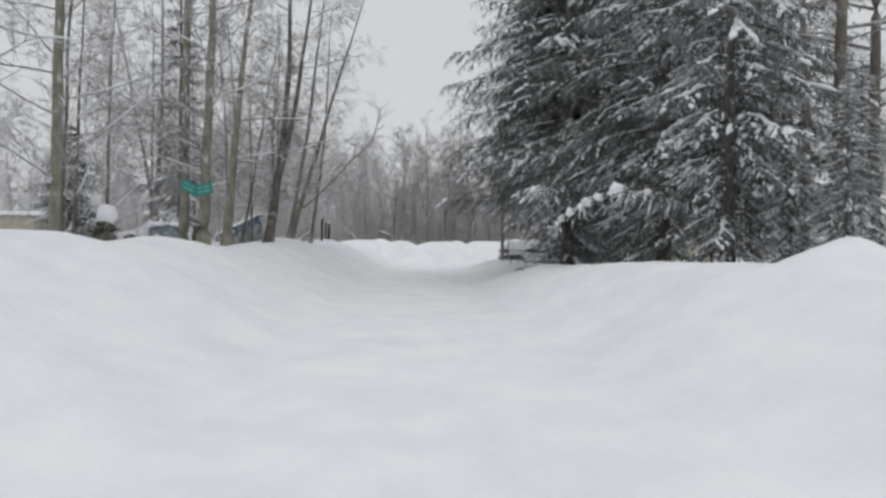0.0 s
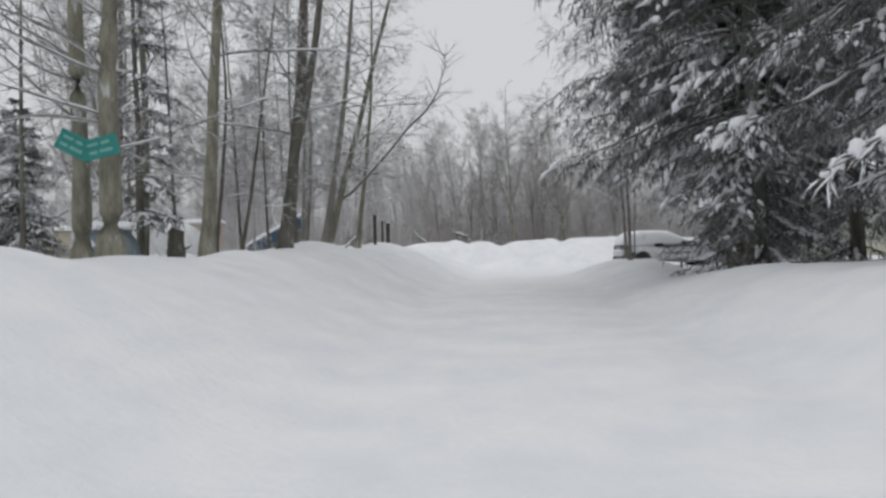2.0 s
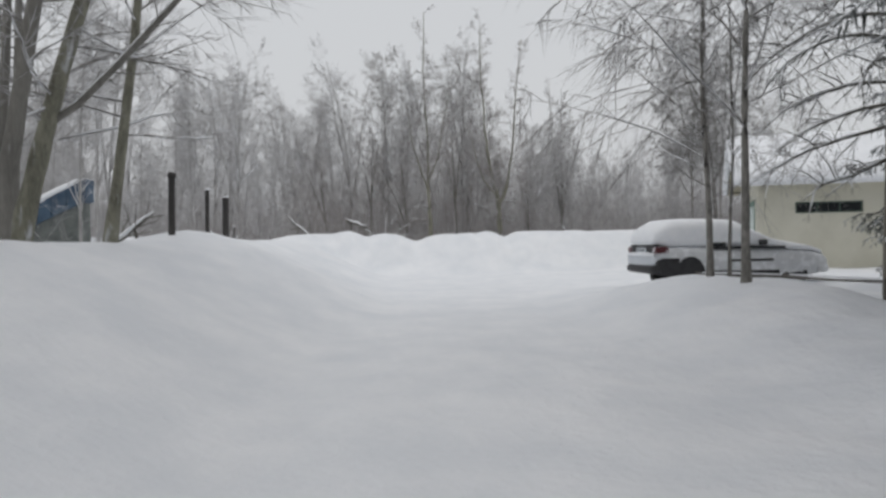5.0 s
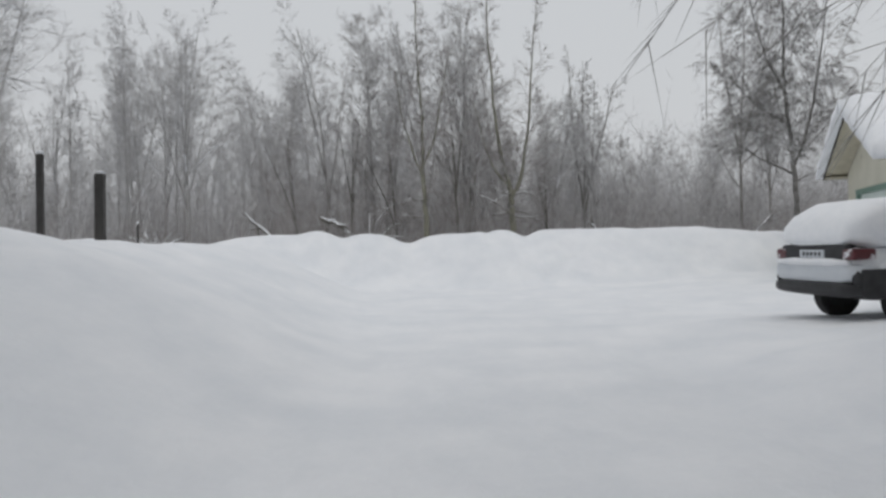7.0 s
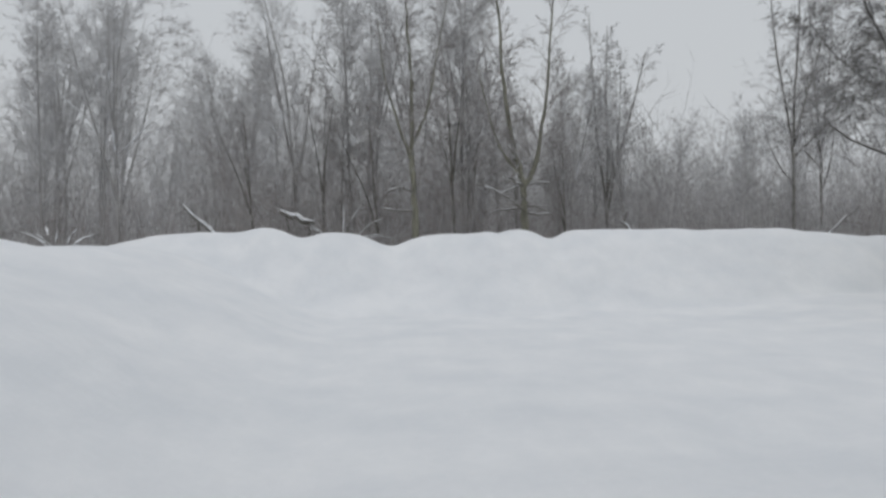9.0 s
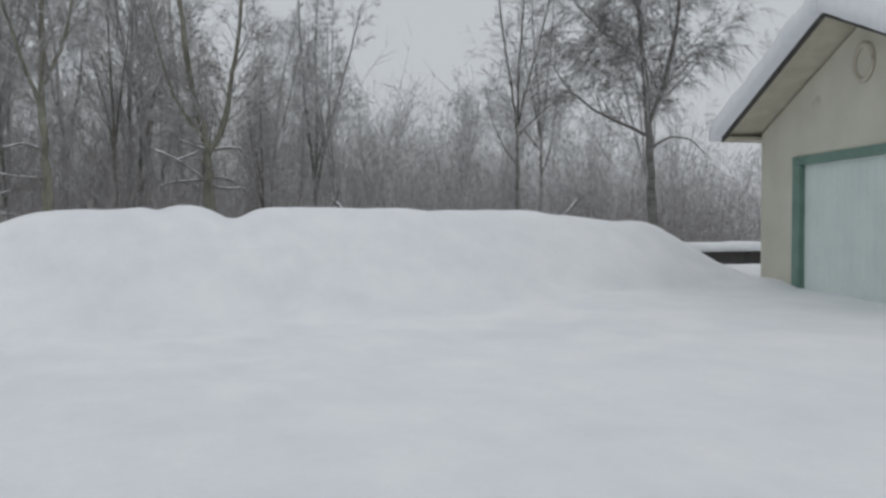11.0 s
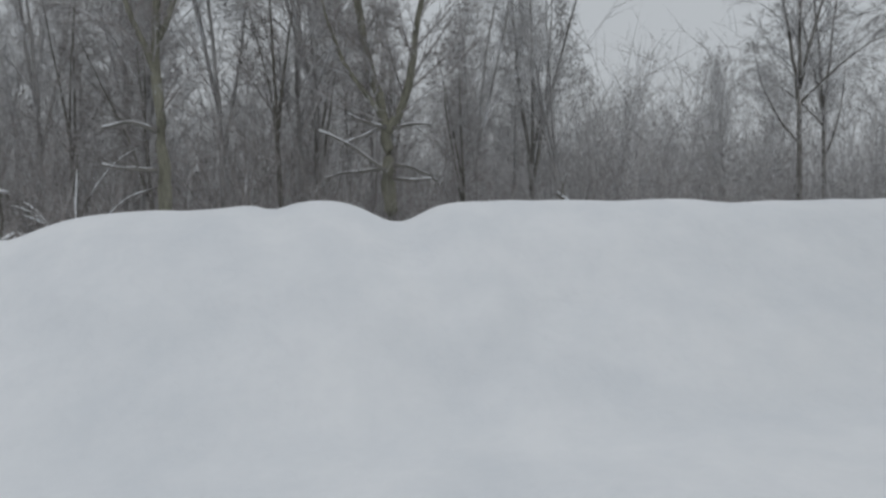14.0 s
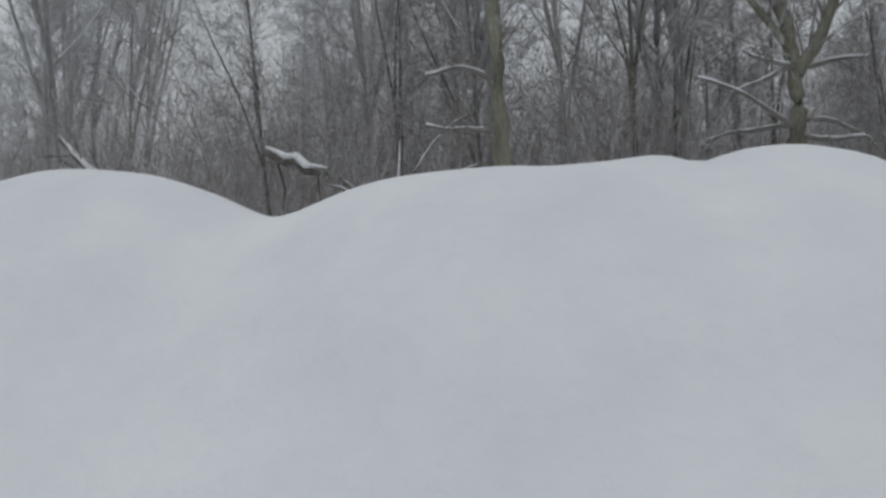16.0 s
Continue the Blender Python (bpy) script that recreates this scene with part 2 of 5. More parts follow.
def end_height(x):
    """Crest of the bank across the lane's end, with two low notches."""
    h = 1.58 - 0.28 * hump(x, 0.42, 0.5) - 0.16 * hump(x, 4.04, 0.32) - 0.38 * hump(x, -6.3, 1.3) - 0.1 * hump(x, -1.6, 0.4)
    h += 0.1 * hump(x, -2.3, 0.5) + 0.05 * hump(x, -9.3, 1.0) - 0.05 * hump(x, 2.86, 0.15) + 0.02 * noise.noise((x * 1.5, 3.0, 1.0))
    h -= 0.18 * step(9.0, 12.0, x) + 0.08 * hump(x, 1.5, 0.7)
    return lerp(h, 0.45, step(12.0, 14.2, x))


def right_height(y):
    """Crest of the lower bank under the spruces."""
    return 1.12 - 0.3 * step(14, 26, y) - 0.38 * step(25, 33, y) + 0.22 * step(36, 41, y) - 0.5 * step(42.3, 46.5, y)


def ground_z(x, y):
    big = noise.noise((x * 0.11, y * 0.11, 2.0))
    z = 0.025 * noise.noise((x * 0.5, y * 0.5, 0.0)) + 0.02 * noise.noise((x * 1.5, y * 1.5, 4.0))
    # left bank
    z += 0.035 * noise.noise((x * 1.1 + 3, y * 1.1, 8.0)) * step(0.3, 1.6, abs(x + 0.6) - 1.0) + 0.012 * noise.noise((x * 3.1, y * 3.1, 11.0))
    xl = -5.5 + 0.9 * step(38, 46, y) + 0.25 * noise.noise((1.0, y * 0.35, 9.0))
    up = step(xl + 4.2, xl, x)
    back = step(xl, xl - 2.5, x)
    left = left_height(y) * up - 0.45 * back + back * 0.12 * big
    # end bank
    ye = 63.5 + 0.12 * noise.noise((x * 0.5, 7.0, 3.0))
    upe = step(ye - 3.6, ye, y)
    backe = step(ye, ye + 2.2, y)
    end = end_height(x) * upe - 0.7 * backe + backe * 0.1 * big
    face = 4 * upe * (1 - upe)
    end += face * (0.17 * noise.noise((x * 0.7, y * 0.7, 21.0)) + 0.05 * noise.noise((x * 2.2, y * 2.2, 23.0)) + 0.018 * noise.noise((x * 5.5, y * 5.5, 27.0)))
    for dx, dy, wide, deep in ((2.07, 62.3, 0.13, 0.05), (3.3, 62.3, 0.12, 0.045), (2.33, 62.2, 0.3, 0.05), (3.0, 62.2, 0.22, 0.045), (4.0, 62.3, 0.3, 0.05), (1.1, 61.7, 0.25, 0.04), (0.2, 61.9, 0.7, 0.1), (4.9, 61.9, 0.5, 0.07)):
        if abs(x - dx) < 3 * wide and abs(y - dy) < 3 * wide:
            end -= deep * math.exp(-((x - dx) / wide) ** 2 - ((y - dy) / wide) ** 2)
    # right bank
    xr = 4.4 + 0.2 * noise.noise((4.0, y * 0.4, 9.0))
    upr = step(xr - 2.6, xr, x)
    right = right_height(y) * upr + 0.05 * noise.noise((x * 0.9, y * 0.9, 6.0)) * upr
    right *= 1 - 0.75 * step(xr + 0.4, xr + 2.2, x) * step(34, 38, y)
    right += 0.42 * math.exp(-((x - 5.0) / 0.75) ** 2 - ((y - 9.6) / 0.7) ** 2)
    # heap of snow among the trees
    z += 0.4 * math.exp(-((x + 9.8) / 2.4) ** 2 - ((y - 38.0) / 1.7) ** 2) * (1 + 0.5 * noise.noise((x * 0.9, y * 0.9, 3.0)))
    # yard by the garage
    right = lerp(right, 0.22, step(44, 48, y) * step(2, 6, x))
    far = step(46, 52, y)
    z += 0.16 * math.exp(-((x - 12.7) / 0.7) ** 2 - ((y - 60.6) / 0.8) ** 2) + 0.12 * math.exp(-((x - 6.4) / 1.2) ** 2 - ((y - 46.3) / 0.7) ** 2) * (1 + noise.noise((x * 2, y * 2, 1)))
    other = right * (1 - far) + far * 0.22 * step(4, 11, x)
    k = 0.22
    low = math.log(math.exp(left / k) + math.exp(end / k) + math.exp(other / k)) * k - k * math.log(3) * (1 - max(left, end, other) / 1.6)
    return z + max(low, max(left, end, other) - 0.02)


def spread(spans):
    out = []
    for lo, hi, s in spans:
        k = max(int(round((hi - lo) / s)), 1)
        out += [lo + (hi - lo) * i / k for i in range(k)]
    return out + [spans[-1][1]]


def build_ground():
    xs = spread([(-900, -100, 80), (-100, -30, 5), (-30, -10, 0.8), (-10, -2, 0.2), (-2, 7, 0.1), (7, 16, 0.2), (16, 30, 0.8), (30, 100, 5), (100, 900, 80)])
    ys = spread([(-300, -40, 26), (-40, -6, 2), (-6, 54, 0.3), (54, 60, 0.2), (60, 64.4, 0.1), (64.4, 68, 0.2), (68, 85, 0.7), (85, 140, 4), (140, 1500, 100)])
    b = Build()
    for y in ys:
        for x in xs:
            b.v.append((x, y, ground_z(x, y)))
    w = len(xs)
    for j in range(len(ys) - 1):
        for i in range(w - 1):
            b.f.append((j * w + i, j * w + i + 1, (j + 1) * w + i + 1, (j + 1) * w + i))
    ob = part("ground", b, SNOW, smooth=True)
    tagged(ob, "fresh white snow over a lane with ploughed banks", "snow", kind="structure")


build_ground()


# ---- trees ----
def bent(p, d, length, n, rnd, wander=0.12, lift=0.0):
    """A line that wanders from p along d; lift bends it up (or down)."""
    pts, q, d = [p.copy()], p.copy(), d.normalized()
    for _ in range(n):
        d = (d + Vector((rnd.uniform(-1, 1), rnd.uniform(-1, 1), rnd.uniform(-0.6, 0.6))) * wander + Vector((0, 0, lift))).normalized()
        q = q + d * (length / n)
        pts.append(q.copy())
    return pts


def along(pts, t):
    k = min(int(t * (len(pts) - 1)), len(pts) - 2)
    f = t * (len(pts) - 1) - k
    return pts[k].lerp(pts[k + 1], f), (pts[k + 1] - pts[k]).normalized()


def sideways(d, rnd, angle):
    """A direction that leaves d at that angle, on a random side."""
    r = Vector((rnd.uniform(-1, 1), rnd.uniform(-1, 1), rnd.uniform(-1, 1)))
    s = r - d * r.dot(d)
    s = s.normalized() if s.length > 0.01 else Vector((1, 0, 0))
    return (d * math.cos(angle) + s * math.sin(angle)).normalized()


def bare_tree(seed, height, radius, bark, first=0.3, limbs=24, limb_len=0.28, twigs=8, fine=4, wander=0.05, forks=0,
              droop=0.0, rise=0.10, thick=1.0, lean=0.0, snow=True, twig_mat=None, label="", angle=(0.7, 1.2), slim=1.0, lite=False):
    """A leafless tree: trunk, crown of limbs and twigs, snow lying on its limbs."""
    rnd = random.Random(seed)
    root = new("tree")
    trunk, crown, white = Build(), Build(), Build()
    stems = []
    main = bent(Vector((0, 0, -0.3)), Vector((lean, 0, 1)), height, 14, rnd, wander)
    stems.append((main, radius))
    for _ in range(forks):
        t = rnd.uniform(0.12, 0.4)
        p, d = along(main, t)
        stems.append((bent(p, sideways(d, rnd, rnd.uniform(0.2, 0.4)), height * (1 - t) * 0.9, 10, rnd, wander, 0.05), radius * 0.7))
    for pts, r in stems:
        n = len(pts)
        radii = [r * (1 - 0.86 * (i / (n - 1)) ** 0.9) for i in range(n)]
        if pts is main:
            radii[0] *= 1.45
            radii[1] *= 1.08
        k = 3 if radius > 0.05 and bark is not BARK_HAZE else 1
        fine_pts = [along(pts, i / ((n - 1) * k))[0] for i in range((n - 1) * k + 1)]
        fine_radii = [lerp(radii[int(i / k)], radii[min(int(i / k) + 1, n - 1)], i / k - int(i / k)) for i in range((n - 1) * k + 1)]
        trunk.tube(fine_pts, fine_radii, 12 if k > 1 else 8, rough=0.15 if k > 1 else 0.0)
        count = int(limbs / len(stems) * (1.0 if pts is main else 0.9))
        for i in range(count):
            t = first + (0.985 - first) * (i + rnd.random()) / count
            p, d = along(pts, t)
            rr = r * (1 - 0.86 * t ** 0.9)
            ln = height * limb_len * (1.15 - 0.75 * t) * rnd.uniform(0.6, 1.25)
            limb = bent(p, sideways(d, rnd, rnd.uniform(*angle)), ln, 7, rnd, 0.12 if slim > 0.9 else 0.2, rise)
            lr = max(min(rr * 0.45, 0.012 * ln + 0.012) * slim, 0.007)
            crown.tube(limb, [lr * (1 - 0.8 * j / 7) for j in range(8)], 3 if lite else 5, cap=False)
            if snow and rnd.random() < 0.55:
                k0 = rnd.randint(0, 3)
                cut = limb[k0: k0 + rnd.randint(3, 5)]
                if abs((cut[-1] - cut[0]).normalized().z) < 0.75:
                    white.tube([q + Vector((0, 0, lr * 0.95)) for q in cut], [0.003] + [lr * 0.6 + 0.005 + 0.008 * rnd.random() for _ in cut[2:]] + [0.003], 5, squash=0.7, rough=0.4)
            for _ in range(twigs):
                tt = rnd.uniform(0.2, 1.0)
                p2, d2 = along(limb, tt)
                tl = ln * rnd.uniform(0.25, 0.5) * (1.1 - 0.4 * tt)
                tw = bent(p2, sideways(d2, rnd, rnd.uniform(0.5, 1.0)), tl, 3, rnd, 0.16, rise * 0.6 - droop)
                tr = max(lr * 0.38, 0.004 * thick)
                if lite:
                    crown.spike(tw[0], tw[3], tr)
                    tw = [tw[0], tw[3]]
                else:
                    crown.tube(tw, [tr * (1 - 0.6 * j / 3) for j in range(4)], 3, cap=False)
                for _ in range(fine):
                    p3, d3 = along(tw, rnd.uniform(0.15, 1.0))
                    d4 = (sideways(d3, rnd, rnd.uniform(0.4, 0.9)) + Vector((0, 0, rise * 0.3 - droop * 2.5))).normalized()
                    (crown.blade if lite else crown.spike)(p3, p3 + d4 * tl * rnd.uniform(0.3, 0.7), 0.0052 * thick)
    part("trunk", trunk, bark, root, smooth=True)
    part("crown", crown, twig_mat or TWIG, root)
    if white.v:
        part("snow", white, SNOW_LUMP, root, "snow lying along the limbs", smooth=True)["kind"] = "stuff"
    return tagged(root, label, "tree")


def spruce(seed, height, reach, radius, label, base=0.1, droop=0.5, whorl=0.42, snow=0.5, per=6, sprays=15, skirt=(0.36, 0.04, 0.24), hang=1.0, bark=None):
    """A spruce: trunk, layered boughs with hanging needled twigs, and pads of snow on the boughs. skirt: how short the low boughs are, and between which heights they lengthen."""
    rnd = random.Random(seed)
    root = new("spruce_tree")
    trunk, crown, white = Build(), Build(), Build()
    n = 12
    spine = [Vector((0.05 * noise.noise((seed, i * 0.4, 0)), 0.05 * noise.noise((seed, i * 0.4, 9)), -0.3 + (height + 0.3) * i / n)) for i in range(n + 1)]
    trunk.tube(spine, [radius * (1.25 if i == 0 else 1 - 0.95 * i / n) for i in range(n + 1)], 10, rough=0.2)
    z = height * base + 0.2
    while z < height * 0.985:
        t = z / height
        ln0 = reach * (1 - t) ** 0.75 * (skirt[0] + (1 - skirt[0]) * step(skirt[1], skirt[2], t))
        count = max(int(per * (0.6 + 0.5 * (1 - t))), 4)
        turn = rnd.random() * 6.28
        for i in range(count):
            az = turn + 6.283 * (i + rnd.uniform(-0.35, 0.35)) / count
            ln = ln0 * rnd.uniform(0.62, 1.18) + 0.15
            out = Vector((math.cos(az), math.sin(az), 0))
            across = Vector((-out.y, out.x, 0))
            slope = lerp(-0.2, 0.5, t) * droop * 2 + rnd.uniform(-0.1, 0.1)
            pts, q = [], Vector((0, 0, z + rnd.uniform(-0.15, 0.15)))
            for k in range(9):
                pts.append(q.copy())
                slope += (-0.13 * droop * 2 if k < 5 else 0.2) + rnd.uniform(-0.05, 0.05)
                q = q + (out + Vector((0, 0, slope * 0.6)) + across * rnd.uniform(-0.1, 0.1)).normalized() * (ln / 8)
            br = 0.012 + 0.008 * ln
            trunk.tube(pts, [br * (1 - 0.85 * k / 8) for k in range(9)], 4, cap=False)
            count2 = max(int(sprays * (0.3 + 0.9 * ln / reach)), 5)
            laden = rnd.random() < snow and ln > 0.45
            heavy = rnd.uniform(0.6, 1.25)
            gap = rnd.random()
            for k in range(count2):
                tt = min(0.13 + 0.87 * (k + rnd.random()) / count2, 0.999)
                p, d = along(pts, tt)
                side = across * (1 if k % 2 else -1)
                sl = ln * 0.33 * (1.15 - 0.8 * tt) * rnd.uniform(0.7, 1.2) + 0.18
                sd = (d * 0.85 + side * rnd.uniform(0.45, 1.0) + Vector((0, 0, rnd.uniform(-0.4, 0.0)))).normalized()
                twig = [p + sd * sl * u + Vector((0, 0, -0.3 * sl * u * u)) for u in (0.0, 0.35, 0.7, 1.0)]
                w = sd.cross(Vector((0, 0, 1)))
                w = w.normalized() if w.length > 0.01 else Vector((1, 0, 0))
                needles = max(int(sl / 0.05), 5)
                for j in range(needles):
                    u = (j + rnd.random()) / needles
                    a, _ = along(twig, min(u, 0.999))
                    for s in (-1, 1):
                        nl = rnd.uniform(0.07, 0.15) * (1.2 - 0.4 * u)
                        tip = a + (sd * 0.9 + w * s * rnd.uniform(0.35, 0.8) + Vector((0, 0, rnd.uniform(-0.5, 0.1)))).normalized() * nl
                        crown.tri(a - sd * 0.024, a + sd * 0.024 + Vector((0, 0, 0.015)), tip)
                    if rnd.random() < 0.55 * hang:
                        fall = rnd.uniform(0.07, 0.24) * (0.6 + 0.13 * ln)
                        tip = a + Vector((rnd.uniform(-0.06, 0.06), rnd.uniform(-0.06, 0.06), -fall))
                        crown.tri(a - w * 0.017, a + w * 0.017, tip)
                        crown.tri(a - sd * 0.016 - Vector((0, 0, 0.04)), a + sd * 0.016 - Vector((0, 0, 0.04)), tip + w * 0.07 - Vector((0, 0, 0.02)))
                if laden and noise.noise((tt * 3.1 + gap * 30, i * 3.1, z)) > -0.05:
                    sw = (0.027 + 0.009 * ln) * heavy * rnd.uniform(0.5, 1.3)
                    for _ in range(3):
                        u = rnd.uniform(0.0, 0.7)
                        q, d2 = along(twig, u)
                        q = q + Vector((rnd.uniform(-0.05, 0.05), rnd.uniform(-0.05, 0.05), sw * 0.6))
                        white.tube([q, q + d2 * sw * 1.6, q + d2 * sw * 3.4 + Vector((0, 0, -sw * 0.4))], [sw * 0.6, sw * rnd.uniform(0.8, 1.3), sw * 0.15], 5, squash=0.7, rough=0.8)
            if laden:
                w = min((0.05 + 0.02 * ln) * heavy, 0.1)
                lo = rnd.uniform(0.1, 0.35)
                hi = min(lo + rnd.uniform(0.4, 0.65), 0.97)
                wide = []
                for j in range(13):
                    f = j / 12
                    wide.append(w * min(1.0, 5 * f, 5 * (1 - f)) * (0.35 + 1.25 * abs(noise.noise((f * 4.1 + gap * 20, z * 2, i)))) + 0.008)
                run = [along(pts, min(lerp(lo, hi, j / 12), 0.999))[0] + Vector((rnd.uniform(-0.5, 0.5) * w, rnd.uniform(-0.5, 0.5) * w, 0.5 * wide[j] + 0.01)) for j in range(13)]
                white.tube(run, wide, 7, squash=0.62, rough=0.7)
        z += whorl * rnd.uniform(0.75, 1.25) * (0.75 + 0.5 * (1 - t))
    top = Vector((0, 0, height))
    for j in range(60):
        a = top + Vector((0, 0, -rnd.random() * 0.7))
        az = rnd.random() * 6.28
        crown.tri(a, a + Vector((0, 0, 0.03)), a + Vector((math.cos(az) * 0.07, math.sin(az) * 0.07, 0.06)))
    part("trunk", trunk, bark or BARK_DARK, root, "dark scaly trunk and boughs", smooth=True)
    part("crown", crown, NEEDLE, root, "dark green needles, snow-dusted and paled for haze")
    if white.v:
        part("snow", white, SNOW_LUMP, root, "pads of snow on the boughs", smooth=True)["kind"] = "stuff"
    return tagged(root, label, "spruce")


def place(ob, x, y, turn=0.0, scale=1.0, lean=(0, 0), sink=0.0):
    return pose(x, y, ground_z(x, y) - sink, lean[0], lean[1], turn) @ Matrix.Diagonal((scale, scale, scale, 1))


def plant(template, spots, group=""):
    """Puts the template at the first spot and copies at the others. Spots: x, y, turn, scale."""
    for k, (x, y, turn, s) in enumerate(spots):
        m = place(template, x, y, turn, s)
        if k == 0:
            template.matrix_basis = m
        else:
            copy_thing(template, m)
    if group:
        template["group"] = group


# bare trees on the left of the lane
def left_tree(seed, x, y, height, radius, bark, lean, label, group="bare trees behind the bank", limbs=34, **more):
    """A bare tree that leans towards the lane, with thin level limbs and pale fine twigs."""
    made = dict(first=0.14, limb_len=0.23, twigs=8, fine=8, wander=0.036, rise=0.0, droop=0.03, slim=0.62, twig_mat=TWIG, angle=(0.9, 1.5))
    made.update(more)
    root = bare_tree(seed, height, radius, bark, limbs=limbs, lean=lean, label=label, **made)
    root.matrix_basis = place(root, x, y)
    root["group"] = group
    return root


left_tree(11, -5.75, 34.1, 14, 0.185, BARK_DARK, 0.16, "tall bare tree with a dark mossy forked trunk", forks=1, wander=0.05)
left_tree(61, -6.65, 30.6, 14, 0.165, BARK_MOSS, 0.1, "tall bare tree with a straight grey-green trunk")
left_tree(62, -5.83, 24.0, 14, 0.17, BARK_MOSS, 0.02, "tall bare tree with a mossy trunk and a sign")
left_tree(63, -6.55, 24.6, 14, 0.15, BARK_MOSS, 0.05, "tall bare tree with a mossy olive trunk")
left_tree(64, -7.3, 33.3, 10, 0.06, BARK_DARK, 0.07, "slim bare tree with a crooked dark stem", wander=0.06)
left_tree(65, -6.75, 33.4, 9, 0.055, BARK_DARK, 0.24, "slim bare tree leaning over the bank", wander=0.05)
left_tree(66, -5.8, 36.0, 9, 0.05, BARK_DARK, 0.03, "slim bare tree with an upright dark stem", wander=0.05)
left_tree(67, -6.9, 42.0, 12, 0.10, BARK_GREY, 0.14, "bare tree with a thin crooked grey trunk", wander=0.06)
left_tree(68, -5.8, 39.8, 13, 0.13, BARK_GREY, 0.14, "bare tree with a grey trunk in a close clump")
nine = left_tree(69, -5.85, 40.5, 13, 0.135, BARK_MOSS, 0.25, "leaning mossy bare tree with one long limb")
left_tree(70, -5.0, 41.8, 12, 0.09, BARK_MOSS, 0.12, "bare tree with a leaning mossy trunk")
left_tree(71, -8.9, 32.6, 12, 0.13, BARK_MOSS, 0.05, "bare tree with a mossy trunk set back from the bank")
left_tree(72, -10.1, 34.0, 12, 0.12, BARK_GREY, 0.04, "bare grey tree set back from the bank", forks=1)
left_tree(73, -7.5, 44.3, 12, 0.10, BARK_GREY, 0.08, "bare tree with a thin grey trunk")
straight = left_tree(12, -6.3, 12.6, 14, 0.19, BARK_MOSS, 0.03, "tall bare tree with a straight grey-green trunk")
plant(straight, [(-6.75, 12.6, 0, 1.0), (-7.7, 14.2, 300, 0.9), (-8.2, 20.0, 100, 0.95)], "bare trees behind the bank")
slim = bare_tree(17, 9, 0.05, BARK_DARK, first=0.1, limbs=24, limb_len=0.2, twigs=6, fine=7, wander=0.05, slim=0.7, rise=0.02, label="slim bare sapling with fine snowy twigs", angle=(0.8, 1.4))
plant(slim, [(-8.6, 34.2, 150, 1.1), (-7.2, 27.2, 220, 1.0), (-9.8, 25.0, 300, 1.2), (-6.9, 37.1, 30, 0.9), (-8.4, 39.5, 100, 1.1),
             (-9.2, 22.5, 180, 1.0), (-7.3, 18.0, 250, 1.0), (-10.8, 30.5, 330, 1.2), (-8.8, 47.5, 60, 1.1), (-11.5, 38.0, 200, 1.2)], "slim saplings")

# the long limb that curves out over the bank
limb, white = Build(), Build()
r = random.Random(18)
line = [Vector(p) - nine.matrix_basis.translation for p in ((-5.36, 40.5, 2.95), (-4.9, 40.4, 3.2), (-4.3, 40.3, 3.75), (-3.6, 40.2, 4.45), (-2.9, 40.2, 5.25), (-2.3, 40.1, 5.75), (-1.85, 40.1, 6.4), (-1.6, 40.1, 7.2), (-1.5, 40.1, 8.0))]
limb.tube(line, [0.056, 0.05, 0.043, 0.038, 0.032, 0.026, 0.02, 0.013, 0.006], 7, rough=0.2)
for k in range(34):
    q, d = along(line, r.uniform(0.2, 1.0))
    e = bent(q, sideways(d, r, r.uniform(0.6, 1.2)), r.uniform(0.5, 1.5), 4, r, 0.15, 0.0)
    limb.tube(e, [0.011, 0.009, 0.007, 0.005, 0.003], 4, cap=False)
    for _ in range(7):
        g, d2 = along(e, r.uniform(0.2, 1.0))
        limb.spike(g, g + sideways(d2, r, 0.7) * r.uniform(0.12, 0.45), 0.0045)
white.tube([p + Vector((-0.015, 0, 0.045)) for p in line[:7]], [0.022, 0.026, 0.025, 0.022, 0.02, 0.015, 0.006], 6, squash=0.7, rough=0.4)
part("limb_snow", white, SNOW_LUMP, part("long_limb", limb, BARK_GREY, nine, "long thin limb that curves upwards", smooth=True), "snow along the limb", smooth=True)

young = bare_tree(16, 10, 0.055, BARK_PALE, first=0.22, limbs=34, limb_len=0.34, twigs=12, fine=9, wander=0.045, droop=0.2, rise=-0.04, slim=0.88, label="slender bare birch beside the rail fence")
plant(young, [(4.45, 42.1, 0, 1.0), (4.72, 42.0, 140, 0.6), (4.3, 40.4, 70, 1.15)], "slender birches")

# spruces on the right
tall_spruce = spruce(21, 20, 6.3, 0.25, "tall dark spruce with snow on its drooping boughs", base=0.03, droop=0.6, snow=0.75, sprays=19, skirt=(0.28, 0.06, 0.27))
plant(tall_spruce, [(5.85, 31.9, 0, 1.0), (7.6, 25.6, 100, 0.85), (7.2, 38.3, 210, 0.27), (8.6, 40.8, 80, 0.3)], "spruces beside the lane")
over_spruce = spruce(28, 19, 3.9, 0.23, "tall spruce whose long hanging boughs reach out over the lane", base=0.27, droop=0.5, snow=0.12, sprays=64, per=13, whorl=0.26, skirt=(0.62, 0.25, 0.31), hang=1.1, bark=BARK_PINE)
plant(over_spruce, [(6.6, 36.3, 30, 1.0)], "spruces beside the lane")
second_spruce = spruce(22, 16, 4.2, 0.2, "dark spruce with drooping snowy boughs", base=0.02, droop=0.66, snow=0.92, sprays=16)
